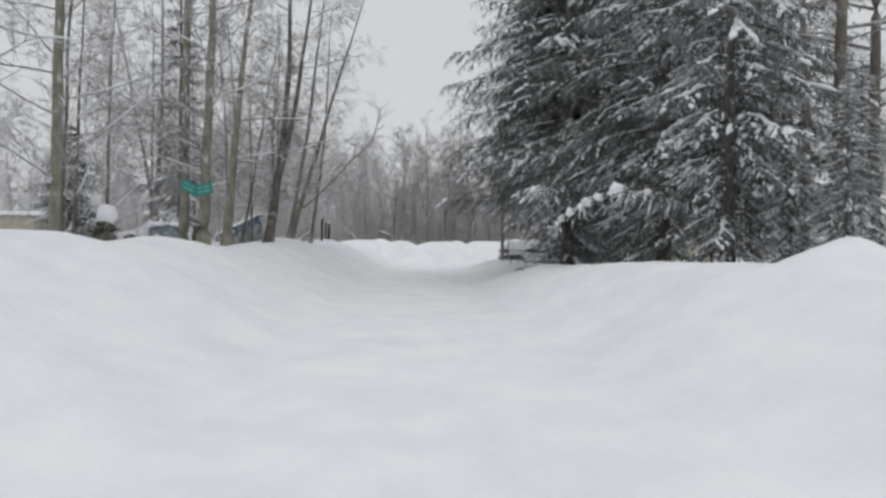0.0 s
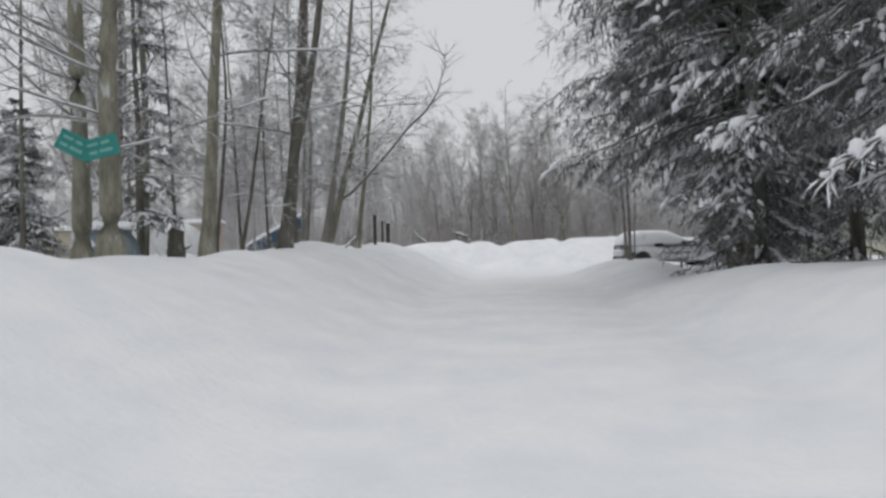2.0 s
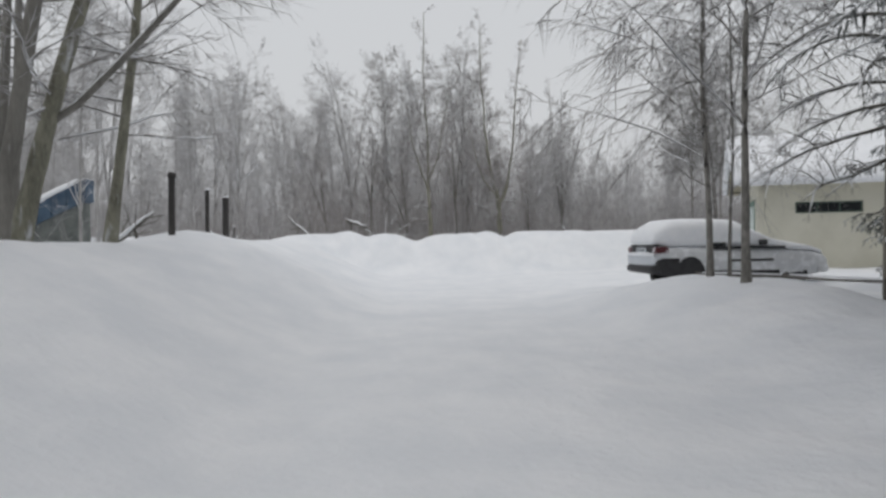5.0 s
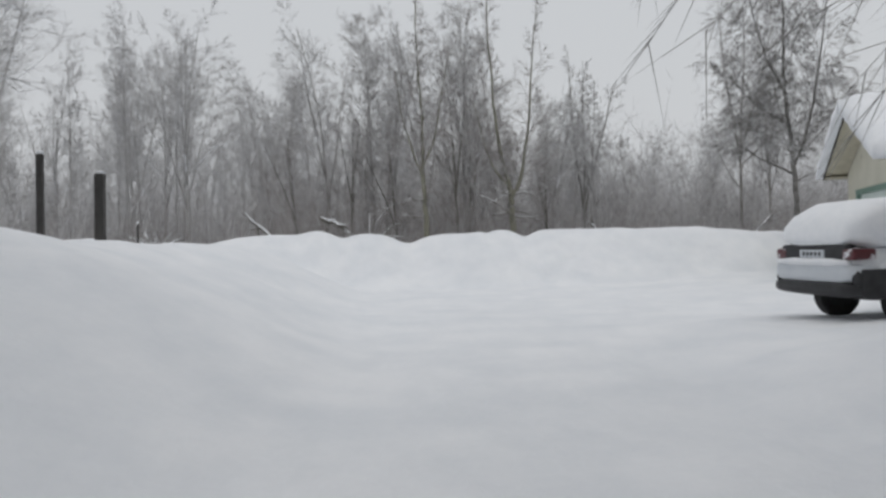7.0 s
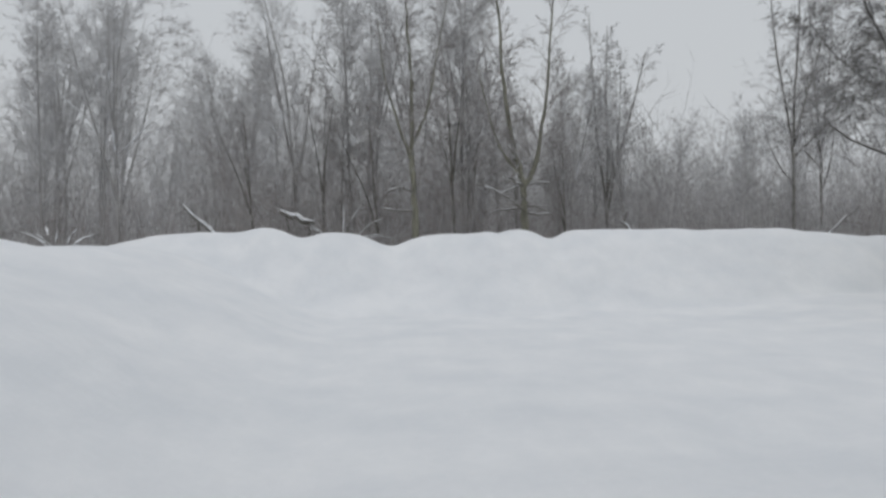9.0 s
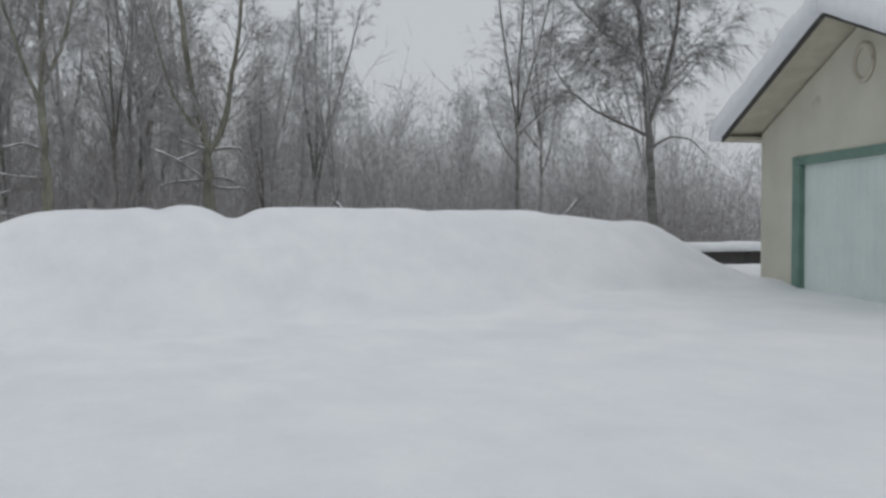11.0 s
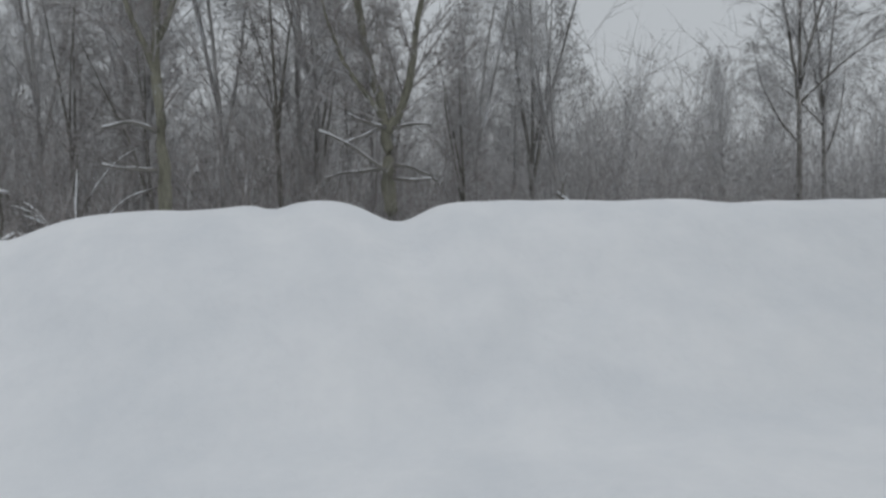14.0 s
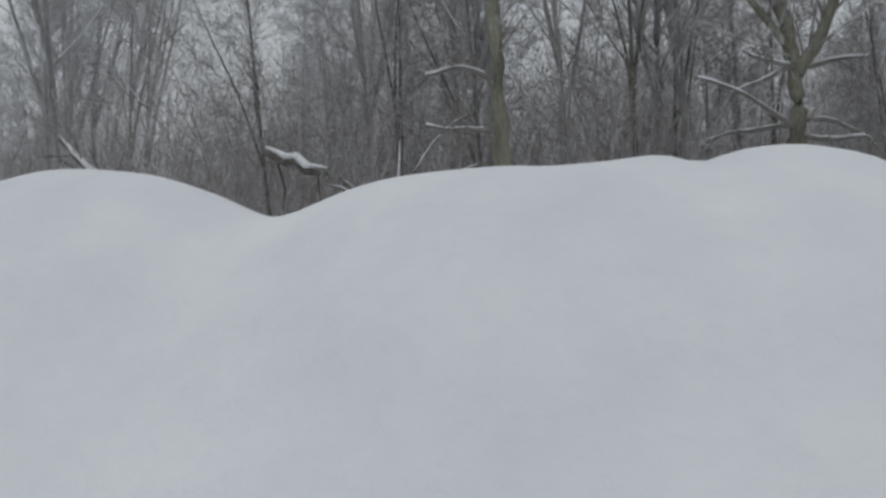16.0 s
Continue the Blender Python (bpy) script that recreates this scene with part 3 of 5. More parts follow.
plant(second_spruce, [(7.95, 21.2, 0, 0.92), (9.2, 17.8, 120, 0.28), (10.9, 20.4, 200, 0.34), (8.7, 19.4, 300, 0.24)], "spruces beside the lane")

back_spruce = spruce(25, 17, 4.2, 0.2, "dark spruce in the second row behind the lane", base=0.03, sprays=11, whorl=0.55, snow=0.6)
plant(back_spruce, [(13.6, 30.5, 200, 1.0), (9.6, 35.5, 290, 0.95), (15.5, 19.5, 60, 0.9)], "spruces in the second row")

# a dead bough with balls of snow, low on one of them
def dead_bough(p0, p1, arch, seed, parent, count, lumps):
    bough, balls = Build(), Build()
    r = random.Random(seed)
    line = [p0.lerp(p1, k / 8) + Vector((0, 0, arch * math.sin(math.pi * k / 8))) for k in range(9)]
    bough.tube(line, [0.03 - 0.0025 * k for k in range(9)], 6)
    for k in range(count):
        q, d = along(line, r.uniform(0.3, 1.0))
        e = bent(q, sideways(d, r, 1.1) + Vector((0, 0, -0.5)), r.uniform(0.2, 0.75), 4, r, 0.3, -0.16)
        bough.tube(e, [0.014, 0.011, 0.009, 0.006, 0.004], 4, cap=False)
        balls.tube([x + Vector((0, 0, 0.03)) for x in e], [0.006, 0.02 * r.random(), 0.012 + 0.024 * r.random(), 0.02 * r.random(), 0.004], 6, squash=0.8, rough=0.8)
    for k, size in lumps:
        balls.blob(along(line, min(k / 8, 0.999))[0] + Vector((r.uniform(-0.04, 0.04), 0, size * 0.6)), size * r.uniform(0.9, 1.3), size, size * r.uniform(0.7, 1.0), r, 12, 8, 0.45)
    part("snow_clump", balls, SNOW_LUMP, part("dead_bough", bough, BARK_DARK, parent, "bare dead bough", smooth=True), "round clumps of snow on the dead bough", smooth=True)["kind"] = "stuff"


dead_bough(Vector((-0.2, 0.1, 1.5)), Vector((-3.2, -0.36, 1.95)), 0.12, 8, second_spruce, 26, ((5.6, 0.1), (8, 0.17)))
dead_bough(Vector((-1.9, 0.1, 2.1)), Vector((-4.45, 1.74, 1.1)), 0.3, 9, second_spruce, 34, ((3.6, 0.09), (4.6, 0.12), (5.4, 0.14), (6.1, 0.12), (6.8, 0.13), (7.5, 0.1), (8, 0.08)))

pine = bare_tree(23, 17, 0.19, BARK_PINE, first=0.18, limbs=30, limb_len=0.2, twigs=8, fine=7, wander=0.03, rise=-0.02, label="tall tree with brownish bark and dead lower limbs", angle=(1.1, 1.6))
plant(pine, [(9.9, 24.4, 90, 1.0), (11.3, 22.3, 180, 1.1), (13.0, 28.0, 240, 1.0), (13.4, 24.3, 20, 1.1), (11.9, 27.0, 300, 0.8)], "tall trunks among the spruces")
half_bare = spruce(29, 17, 3.0, 0.2, "tall spruce with arching bare lower limbs beside the rail fence", base=0.56, droop=0.6, snow=0.55, sprays=14, skirt=(0.7, 0.5, 0.6), hang=0.7, bark=BARK_PINE)
half_bare.matrix_basis = place(half_bare, 9.0, 44.4)
r = random.Random(77)
for z, az, length, climb, sag in ((4.9, 185, 3.2, 0.35, -0.13), (4.1, 200, 3.4, 0.05, -0.05), (3.3, 178, 3.0, -0.25, -0.02), (4.5, 225, 2.6, 0.1, -0.1), (5.4, 165, 3.0, 0.2, -0.12),
                                  (2.7, 205, 2.4, -0.35, 0.03), (3.7, 150, 2.4, 0.0, -0.08), (4.6, 20, 2.0, 0.1, -0.1), (3.6, 320, 2.2, 0.0, -0.08), (5.8, 215, 3.2, 0.25, -0.12)):
    pts = bent(Vector((0, 0, z)), Vector((math.cos(radians(az)), math.sin(radians(az)), climb)), length, 9, r, 0.13, sag)
    limb, white = Build(), Build()
    limb.tube(pts, [0.042 - 0.004 * j for j in range(10)], 6, rough=0.2)
    white.tube([p + Vector((0, 0, 0.03)) for p in pts[1:]], [0.012] + [0.018 + 0.018 * r.random() for _ in pts[3:]] + [0.006], 6, squash=0.8, rough=0.4)
    for _ in range(12):
        q, d = along(pts, r.uniform(0.2, 1.0))
        e = bent(q, sideways(d, r, r.uniform(0.5, 1.0)), r.uniform(0.4, 1.1), 4, r, 0.2, -0.06)
        limb.tube(e, [0.012, 0.01, 0.008, 0.005, 0.003], 4, cap=False)
        if r.random() < 0.7:
            white.tube([p + Vector((0, 0, 0.014)) for p in e[:4]], [0.006, 0.014, 0.014, 0.005], 5, squash=0.8, rough=0.4)
        for _ in range(6):
            g, d2 = along(e, r.uniform(0.2, 1.0))
            limb.spike(g, g + (sideways(d2, r, 0.8) + Vector((0, 0, -0.2))) * r.uniform(0.1, 0.4), 0.0045)
    part("limb_snow", white, SNOW_LUMP, part("limb", limb, BARK_DARK, half_bare, smooth=True), "snow along the limb", smooth=True)
side_spruce = spruce(26, 12, 2.5, 0.13, "slender spruce with snowy drooping boughs by the rail fence", base=0.03, per=5, sprays=13, snow=0.65, skirt=(0.5, 0.04, 0.2))
plant(side_spruce, [(10.7, 45.6, 0, 0.8), (11.6, 42.0, 130, 1.1), (10.2, 40.6, 250, 0.85)], "slender spruces")
narrow_spruce = spruce(27, 11, 1.35, 0.10, "narrow spruce with snow clumps among the bare trees", base=0.12, per=5, sprays=10, whorl=0.5, snow=0.8, skirt=(0.6, 0.1, 0.2))
plant(narrow_spruce, [(-8.5, 31.6, 60, 1.0)])
small_spruce = spruce(24, 4.6, 1.5, 0.07, "small spruce weighed down with snow", base=0.03, snow=0.9, whorl=0.26, sprays=16)
plant(small_spruce, [(-14.9, 37.7, 0, 1.15), (-17.2, 31.0, 160, 1.0)], "small spruces")


# ---- woods beyond the banks ----
def upward(u, z, turn, depth=0.0):
    """A point u metres to one side of a trunk, z above its foot, in the plane turned by that many degrees."""
    c, t = math.cos(radians(turn)), math.sin(radians(turn))
    return Vector((u * c - depth * t, u * t + depth * c, z))


def grown(seed, stems, bark, twig_mat, label, turn=0.0, limb_len=1.6, per_metre=4.0, twigs=9, fine=11, droop=0.06, rise=0.04, first=1.5, angle=(0.4, 0.9), thick=1.0):
    """A bare tree whose stems are given as (points of side offset and height, foot radius, tip radius); limbs and twigs grow from them."""
    rnd = random.Random(seed)
    root = new("tree")
    crown = Build()
    trunk = None
    for k, (shape, r0, r1) in enumerate(stems):
        deep = 0.0 if k == 0 else rnd.uniform(-0.25, 0.25)
        raw = [upward(u, z, turn, deep * j) for j, (u, z) in enumerate(shape)]
        n = (len(raw) - 1) * 4
        line = []
        for i in range(n + 1):
            p, _ = along(raw, i / n)
            q, _ = along(raw, min(1.0, i / n + 0.06))
            o, _ = along(raw, max(0.0, i / n - 0.06))
            line.append((p + q + o) / 3 + Vector((rnd.uniform(-1, 1), rnd.uniform(-1, 1), 0)) * min(0.03, r0 * 0.25) if 0 < i < n else p)
        radii = [lerp(r0, r1, (i / n) ** 0.8) * (1.35 if k == 0 and i == 0 else 1.0) for i in range(n + 1)]
        wood = Build()
        wood.tube(line, radii, 10, rough=0.25)
        made = part("trunk" if k == 0 else "stem", wood, bark, root if k == 0 else trunk, smooth=True)
        trunk = trunk or made
        length = sum((line[i + 1] - line[i]).length for i in range(n))
        count = int(length * per_metre)
        for i in range(count):
            t = (i + rnd.random()) / count
            p, d = along(line, min(t, 0.999))
            if p.z < first:
                continue
            ln = limb_len * (1.2 - 0.75 * t) * rnd.uniform(0.5, 1.3)
            limb = bent(p, sideways(d, rnd, rnd.uniform(*angle)), ln, 6, rnd, 0.13, rise)
            lr = max(min(lerp(r0, r1, t) * 0.4, 0.008 + 0.009 * ln), 0.006)
            crown.tube(limb, [lr * (1 - 0.8 * j / 6) for j in range(7)], 4, cap=False)
            for _ in range(twigs):
                tt = rnd.uniform(0.15, 1.0)
                p2, d2 = along(limb, tt)
                tl = ln * rnd.uniform(0.25, 0.55) * (1.1 - 0.4 * tt)
                tw = bent(p2, sideways(d2, rnd, rnd.uniform(0.4, 1.0)), tl, 3, rnd, 0.22, rise * 0.5 - droop * rnd.uniform(0.1, 1.7))
                crown.spike(tw[0], tw[2], 0.0055 * thick)
                crown.blade(tw[2], tw[3] + (tw[3] - tw[2]), 0.004 * thick)
                for _ in range(fine):
                    p3, d3 = along(tw, rnd.uniform(0.1, 1.0))
                    d4 = (sideways(d3, rnd, rnd.uniform(0.3, 0.9)) + Vector((0, 0, -droop * rnd.uniform(0.5, 4.5)))).normalized()
                    crown.blade(p3, p3 + d4 * tl * rnd.uniform(0.3, 0.8), 0.0042 * thick)
    part("crown", crown, twig_mat, root)
    return tagged(root, label, "tree")


# far and middle trees: broom-shaped crowns of very fine twigs, paled for haze
wood_a = bare_tree(31, 12, 0.11, BARK_HAZE, first=0.2, limbs=34, limb_len=0.30, twigs=10, fine=19, wander=0.04, thick=1.05, rise=0.06, angle=(0.45, 0.95), lite=True, twig_mat=TWIG_MID, label="bare tree with a greyish trunk in the woods behind the bank")
wood_b = bare_tree(32, 12, 0.09, BARK_HAZE, first=0.2, limbs=36, limb_len=0.30, twigs=10, fine=19, wander=0.05, forks=3, thick=1.05, rise=0.05, droop=0.04, angle=(0.4, 0.9), lite=True, twig_mat=TWIG_HAZE, label="bare many-stemmed tree in the woods, twigs snow-dusted and paled for haze")
wood_c = bare_tree(33, 12, 0.075, BARK_HAZE, first=0.16, limbs=32, limb_len=0.22, twigs=10, fine=18, wander=0.03, thick=1.05, snow=False, lite=True, twig_mat=TWIG_HAZE, label="thin straight bare tree in the woods", angle=(0.4, 0.9))
dark_wood = bare_tree(34, 10, 0.085, BARK_DARK, first=0.08, limbs=34, limb_len=0.26, twigs=10, fine=20, wander=0.06, forks=2, thick=0.95, rise=0.05, snow=False, lite=True, twig_mat=TWIG_BROWN, label="dense dark brown bare tree behind the end bank", angle=(0.4, 1.0))
rnd = random.Random(5)
spots = [[], [], []]


def stand(x0, x1, y0, y1, count, low, high, kinds=(0, 1, 2)):
    """Scatters trees of the woods over an oblong, scaled so that they stand low to high metres tall."""
    for k in range(count):
        spots[kinds[k % len(kinds)]].append((lerp(x0, x1, (k + rnd.random()) / count), rnd.uniform(y0, y1), rnd.uniform(0, 360), rnd.uniform(low, high) / 12))


stand(-3.6, -0.6, 73, 78, 2, 9, 11, (1, 2))
stand(-1.2, 1.9, 73, 78, 4, 10.6, 12.2, (0, 1, 2, 1))
stand(2.9, 6.0, 73, 79, 4, 10.4, 11.8)
stand(6.6, 9.4, 74, 80, 5, 7.2, 8.8)
stand(9.5, 15.0, 78, 92, 9, 5.6, 7.4)
stand(14.5, 20.0, 76, 86, 4, 7.5, 10, (1, 2))
stand(20, 32, 72, 92, 8, 7.5, 10.5, (1, 2))
stand(-8.2, -3.4, 80, 94, 8, 9.5, 12.5, (1, 2))
stand(-14.5, -8.0, 72, 84, 9, 11.0, 13.5, (1, 2))
stand(-22, -14.5, 70, 90, 12, 8, 12)
stand(-36, -22, 62, 92, 14, 8, 12)
stand(-16, 16, 92, 106, 22, 8.0, 10.5, (1, 2))
stand(-38, -11, 16, 66, 16, 8, 13, (1, 2, 0))
stand(16, 34, 12, 44, 9, 11, 14)
stand(-12.0, -8.5, 46, 66, 6, 8, 11, (1, 2))
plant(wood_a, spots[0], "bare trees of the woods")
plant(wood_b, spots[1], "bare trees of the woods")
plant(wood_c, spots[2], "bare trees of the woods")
plant(dark_wood, [(2.9, 72.6, 80, 0.72), (6.6, 72.4, 200, 0.62), (0.4, 73.2, 140, 0.8), (3.6, 75.0, 30, 0.9), (-1.6, 75.2, 250, 0.9), (-3.9, 74.0, 170, 0.75), (5.6, 76.0, 60, 0.8)], "dense dark trees behind the bank")

# the old birch at the bank's end, forked, with low arching limbs
birch = grown(15, (
    (((0.02, -0.3), (-0.02, 1.0), (-0.1, 2.2), (-0.15, 3.1), (-0.2, 3.9), (-0.28, 4.8), (-0.42, 6.0), (-0.32, 8.0), (-0.5, 10.5), (-0.4, 13.0)), 0.125, 0.015),
    (((-0.14, 3.0), (0.22, 3.9), (0.48, 5.0), (0.62, 6.0), (0.9, 8.0), (1.0, 10.0)), 0.065, 0.012),
    (((-0.13, 2.75), (-0.65, 3.05), (-1.3, 3.4), (-1.9, 3.95), (-2.2, 4.5)), 0.045, 0.01),
    (((-0.26, 4.4), (-1.0, 4.9), (-1.7, 5.6), (-2.2, 6.4)), 0.04, 0.01),
    (((-0.05, 2.5), (0.35, 2.75), (0.8, 2.7), (1.2, 2.3)), 0.03, 0.008),
    (((-0.3, 5.4), (-0.9, 6.6), (-1.3, 8.2), (-1.5, 9.6)), 0.045, 0.01)),
    BARK_BIRCH, TWIG, "old forked birch with arching limbs and drooping twigs", turn=-31, limb_len=1.9, per_metre=5.0, twigs=12, fine=22, droop=0.26, rise=0.03, first=2.9, thick=1.0)
birch.matrix_basis = place(birch, 13.4, 64.4)
birch["group"] = "birches"
# a slender tree that opens into a fan of stems
fan = grown(19, (
    (((0.0, -0.3), (-0.02, 2.0), (0.02, 4.0), (-0.05, 5.0), (-0.4, 7.0), (-0.75, 9.6), (-0.9, 12.6)), 0.10, 0.012),
    (((0.0, 4.7), (0.35, 6.2), (0.9, 8.2), (1.5, 10.8)), 0.06, 0.012),
    (((0.0, 4.9), (0.05, 7.0), (0.25, 9.6), (0.2, 12.8)), 0.06, 0.012),
    (((0.0, 3.2), (-0.5, 3.9), (-0.95, 4.9), (-1.2, 6.2)), 0.04, 0.01),
    (((0.0, 4.3), (0.9, 5.2), (1.8, 5.9), (2.7, 6.1)), 0.04, 0.01)),
    BARK_PALE, TWIG_HAZE, "slender tree that opens into a fan of stems beyond the bank", turn=-30, limb_len=1.7, per_metre=3.4, twigs=9, fine=14, droop=0.1, first=3.6)
fan.matrix_basis = place(fan, 16.7, 76.3)
fan["group"] = "birches"
copy_thing(fan, place(fan, 19.6, 79.5, 130, 0.95))
# several stems in a wide V
forked = grown(53, (
    (((0.0, -0.3), (0.0, 1.2), (-0.12, 2.6), (-0.35, 4.4), (-0.5, 6.6), (-0.6, 9.0)), 0.085, 0.012),
    (((0.0, 1.6), (0.05, 3.2), (0.02, 5.4), (0.1, 8.6)), 0.06, 0.012),
    (((0.02, 1.5), (0.3, 3.0), (0.6, 4.2), (1.1, 6.0), (1.4, 7.4)), 0.055, 0.012),
    (((0.0, 2.2), (0.35, 3.6), (0.5, 5.4), (0.55, 7.6)), 0.045, 0.01)),
    BARK_GREY, TWIG_MID, "slender grey tree that forks low into several stems", turn=-10, limb_len=1.1, per_metre=4.0, twigs=8, fine=13, droop=0.04, first=2.6)
forked.matrix_basis = place(forked, 9.0, 75.7)


def snowy_limbs(root, foot, low, seed):
    """Long low limbs that carry thick snow. low: height, side, length, climb."""
    r = random.Random(seed)
    for z, side, length, climb in low:
        pts = bent(Vector((0.05 * side, -0.06, z - foot)), Vector((side, r.uniform(-0.3, 0.05), climb)), length, 8, r, 0.3, -0.02)
        limb, white = Build(), Build()
        limb.tube(pts, [0.036 - 0.0036 * j for j in range(9)], 6, rough=0.2)
        for j in range(16):
            q, dd = along(pts, r.uniform(0.25, 1.0))
            limb.spike(q, q + sideways(dd, r, 0.7) * r.uniform(0.2, 0.6), 0.006)
        white.tube([p + Vector((0, 0, 0.03)) for p in pts[1:]], [0.004 + 0.019 * r.random() for _ in pts[1:]], 6, squash=0.8, rough=0.7)
        part("limb_snow", white, SNOW_LUMP, part("limb", limb, BARK_GREY, root, smooth=True), "thick snow on the limb", smooth=True)


crook = grown(51, (
    (((0.04, -0.3), (0.0, 0.8), (-0.05, 1.7), (-0.02, 2.3), (-0.3, 3.2), (-0.6, 4.6), (-0.7, 6.8), (-0.9, 9.0), (-0.8, 11.0)), 0.15, 0.015),
    (((-0.02, 2.1), (0.3, 2.7), (0.45, 3.6), (0.7, 5.2), (0.8, 7.5), (1.1, 10.0)), 0.09, 0.012),
    (((-0.03, 2.3), (-0.8, 3.3), (-1.1, 4.2), (-1.5, 5.8)), 0.05, 0.01)),
    BARK_MOSS, TWIG_BROWN, "crooked mossy tree with snow-laden low limbs", turn=0, limb_len=1.5, per_metre=4.2, twigs=9, fine=14, droop=0.06, first=2.2)
crook.matrix_basis = place(crook, 4.75, 70.0)
foot = ground_z(4.75, 70.0)
snowy_limbs(crook, foot, ((2.3, -1, 1.5, 0.55), (2.35, -1, 1.1, -0.05), (3.05, -1, 0.7, 0.4), (3.1, -1, 0.85, -0.35), (3.05, 1, 0.8, 0.3), (2.4, 1, 1.0, 0.15), (2.2, 1, 0.7, -0.25)), 51)
stout = grown(52, (
    (((0.0, -0.3), (0.03, 1.2), (0.0, 2.4), (-0.06, 3.8), (0.0, 5.4), (-0.2, 7.4), (-0.1, 11.0)), 0.115, 0.015),
    (((0.0, 2.7), (-0.35, 3.6), (-0.8, 4.9), (-1.0, 6.6)), 0.055, 0.01),
    (((0.0, 3.3), (0.4, 4.2), (0.6, 5.6), (0.9, 7.2)), 0.05, 0.01)),
    BARK_MOSS, TWIG_BROWN, "stout mossy bare tree behind the end bank", turn=5, limb_len=1.2, per_metre=4.0, twigs=9, fine=13, droop=0.07, first=2.2)
stout.matrix_basis = place(stout, 1.22, 68.0)
snowy_limbs(stout, ground_z(1.22, 68.0), ((2.2, -1, 0.75, 0.1), (2.75, -1, 0.8, 0.35)), 54)


def thicket(area, count, low, high, seed, label, mat, spread_out=0.5, width=1.0):
    """Undergrowth of thin bare stems with many very fine side twigs."""
    r = random.Random(seed)
    b = Build()
    for _ in range(count):
        x, y = r.uniform(area[0], area[1]), r.uniform(area[2], area[3])
        if 12 < y < 37.5 and 0.33 < -x / y < 0.48:
            continue
        h = lerp(low, high, r.random() ** 1.6) * (0.65 + 0.5 * (0.5 + noise.noise((x * 0.2, y * 0.2, 1.0))))
        p = Vector((x, y, ground_z(x, y) - 0.1))
        pts = bent(p, Vector((r.uniform(-1, 1) * spread_out, r.uniform(-1, 1) * spread_out, 1)), h, 3, r, 0.16, 0.0)
        rad = (0.005 + 0.002 * h) * width
        b.tube(pts, [rad, rad * 0.75, rad * 0.5, rad * 0.2], 3, cap=False)
        for _ in range(7):
            q, d = along(pts, r.uniform(0.08, 1.0))
            way = sideways(d, r, r.uniform(0.4, 1.1))
            e = q + way * h * r.uniform(0.14, 0.4)
            b.blade(q, e, rad * 0.55)
            for _ in range(3):
                g = q.lerp(e, r.uniform(0.15, 0.9))
                b.blade(g, g + sideways(way, r, 0.7) * h * r.uniform(0.07, 0.2), rad * 0.4)
    ob = part("undergrowth", b, mat)
    tagged(ob, label, "undergrowth", kind="stuff")


thicket((-34, 30, 69.5, 86), 4300, 1.0, 4.0, 41, "dense brown-grey bare undergrowth behind the bank", TWIG_BROWN)
thicket((-20, 12, 66.8, 70.0), 330, 0.6, 2.0, 48, "low thin shoots close behind the bank", TWIG_BROWN)
thicket((-5, 7.5, 71.5, 78), 520, 1.5, 5.0, 45, "dense dark brown bushes behind the end bank", TWIG_BROWN)
thicket((8, 30, 70, 84), 1300, 1.5, 4.4, 47, "grey-brown bushes beyond the low wall", TWIG_MID)
thicket((14.2, 19.0, 65.8, 70.0), 260, 1.2, 4.2, 49, "round grey bushes behind the low wall", TWIG_BROWN)
# Haze in the sky gaps comes from these pale twig colours.
thicket((-48, 42, 92, 110), 2800, 4.0, 9.0, 46, "far grey saplings, haze painted into their twigs", TWIG_HAZE, 0.3, 1.3)
thicket((-34, 30, 74, 95), 2600, 2.0, 6.6, 44, "taller saplings in the woods, twigs paled for haze", TWIG_HAZE, 0.35)
thicket((-38, -8.0, 8, 68), 1700, 0.8, 3.4, 42, "thin bare saplings and scrub among the trees", TWIG_HAZE)
thicket((15, 40, 10, 46), 700, 1.0, 4.0, 43, "bare scrub behind the spruces", TWIG_BROWN)


# ---- materials of built things ----
PLASTER = material("beige_plaster", (0.52, 0.505, 0.42), (0.615, 0.60, 0.51), scale=1.2, rough=0.9, bump=0.3, fine=45, spots=((0.39, 0.365, 0.295), 1.3, 0.66))
PALE_PLASTER = material("pale_plaster", (0.45, 0.42, 0.345), (0.54, 0.51, 0.43), scale=4, rough=0.9, bump=0.2)
GREEN = material("green_paint", (0.12, 0.205, 0.165), (0.18, 0.28, 0.23), scale=3, rough=0.6, bump=0.25, fine=30, spots=((0.30, 0.38, 0.32), 9, 0.68))
MINT = material("pale_door_paint", (0.60, 0.68, 0.65), (0.70, 0.77, 0.74), scale=1.5, rough=0.55, bump=0.12, fine=22)
DARK_GREEN = material("dark_green_paint", (0.045, 0.075, 0.06), (0.08, 0.12, 0.1), scale=4, rough=0.6, bump=0.25, fine=30)
FASCIA = material("dark_fascia", (0.035, 0.032, 0.03), (0.08, 0.072, 0.065), scale=5, rough=0.8, bump=0.4, fine=40)
SOFFIT = material("soffit_boards", (0.46, 0.43, 0.34), (0.58, 0.545, 0.445), scale=4, rough=0.85, bump=0.3, fine=40)
BROWN = material("brown_boards", (0.32, 0.235, 0.165), (0.44, 0.34, 0.25), scale=3, rough=0.85, bump=0.4, fine=30, stretch=(1, 1, 0.2))
OCHRE = material("dull_yellow_boards", (0.36, 0.32, 0.22), (0.47, 0.43, 0.32), scale=3, rough=0.85, bump=0.4, fine=30, stretch=(1, 1, 0.2))
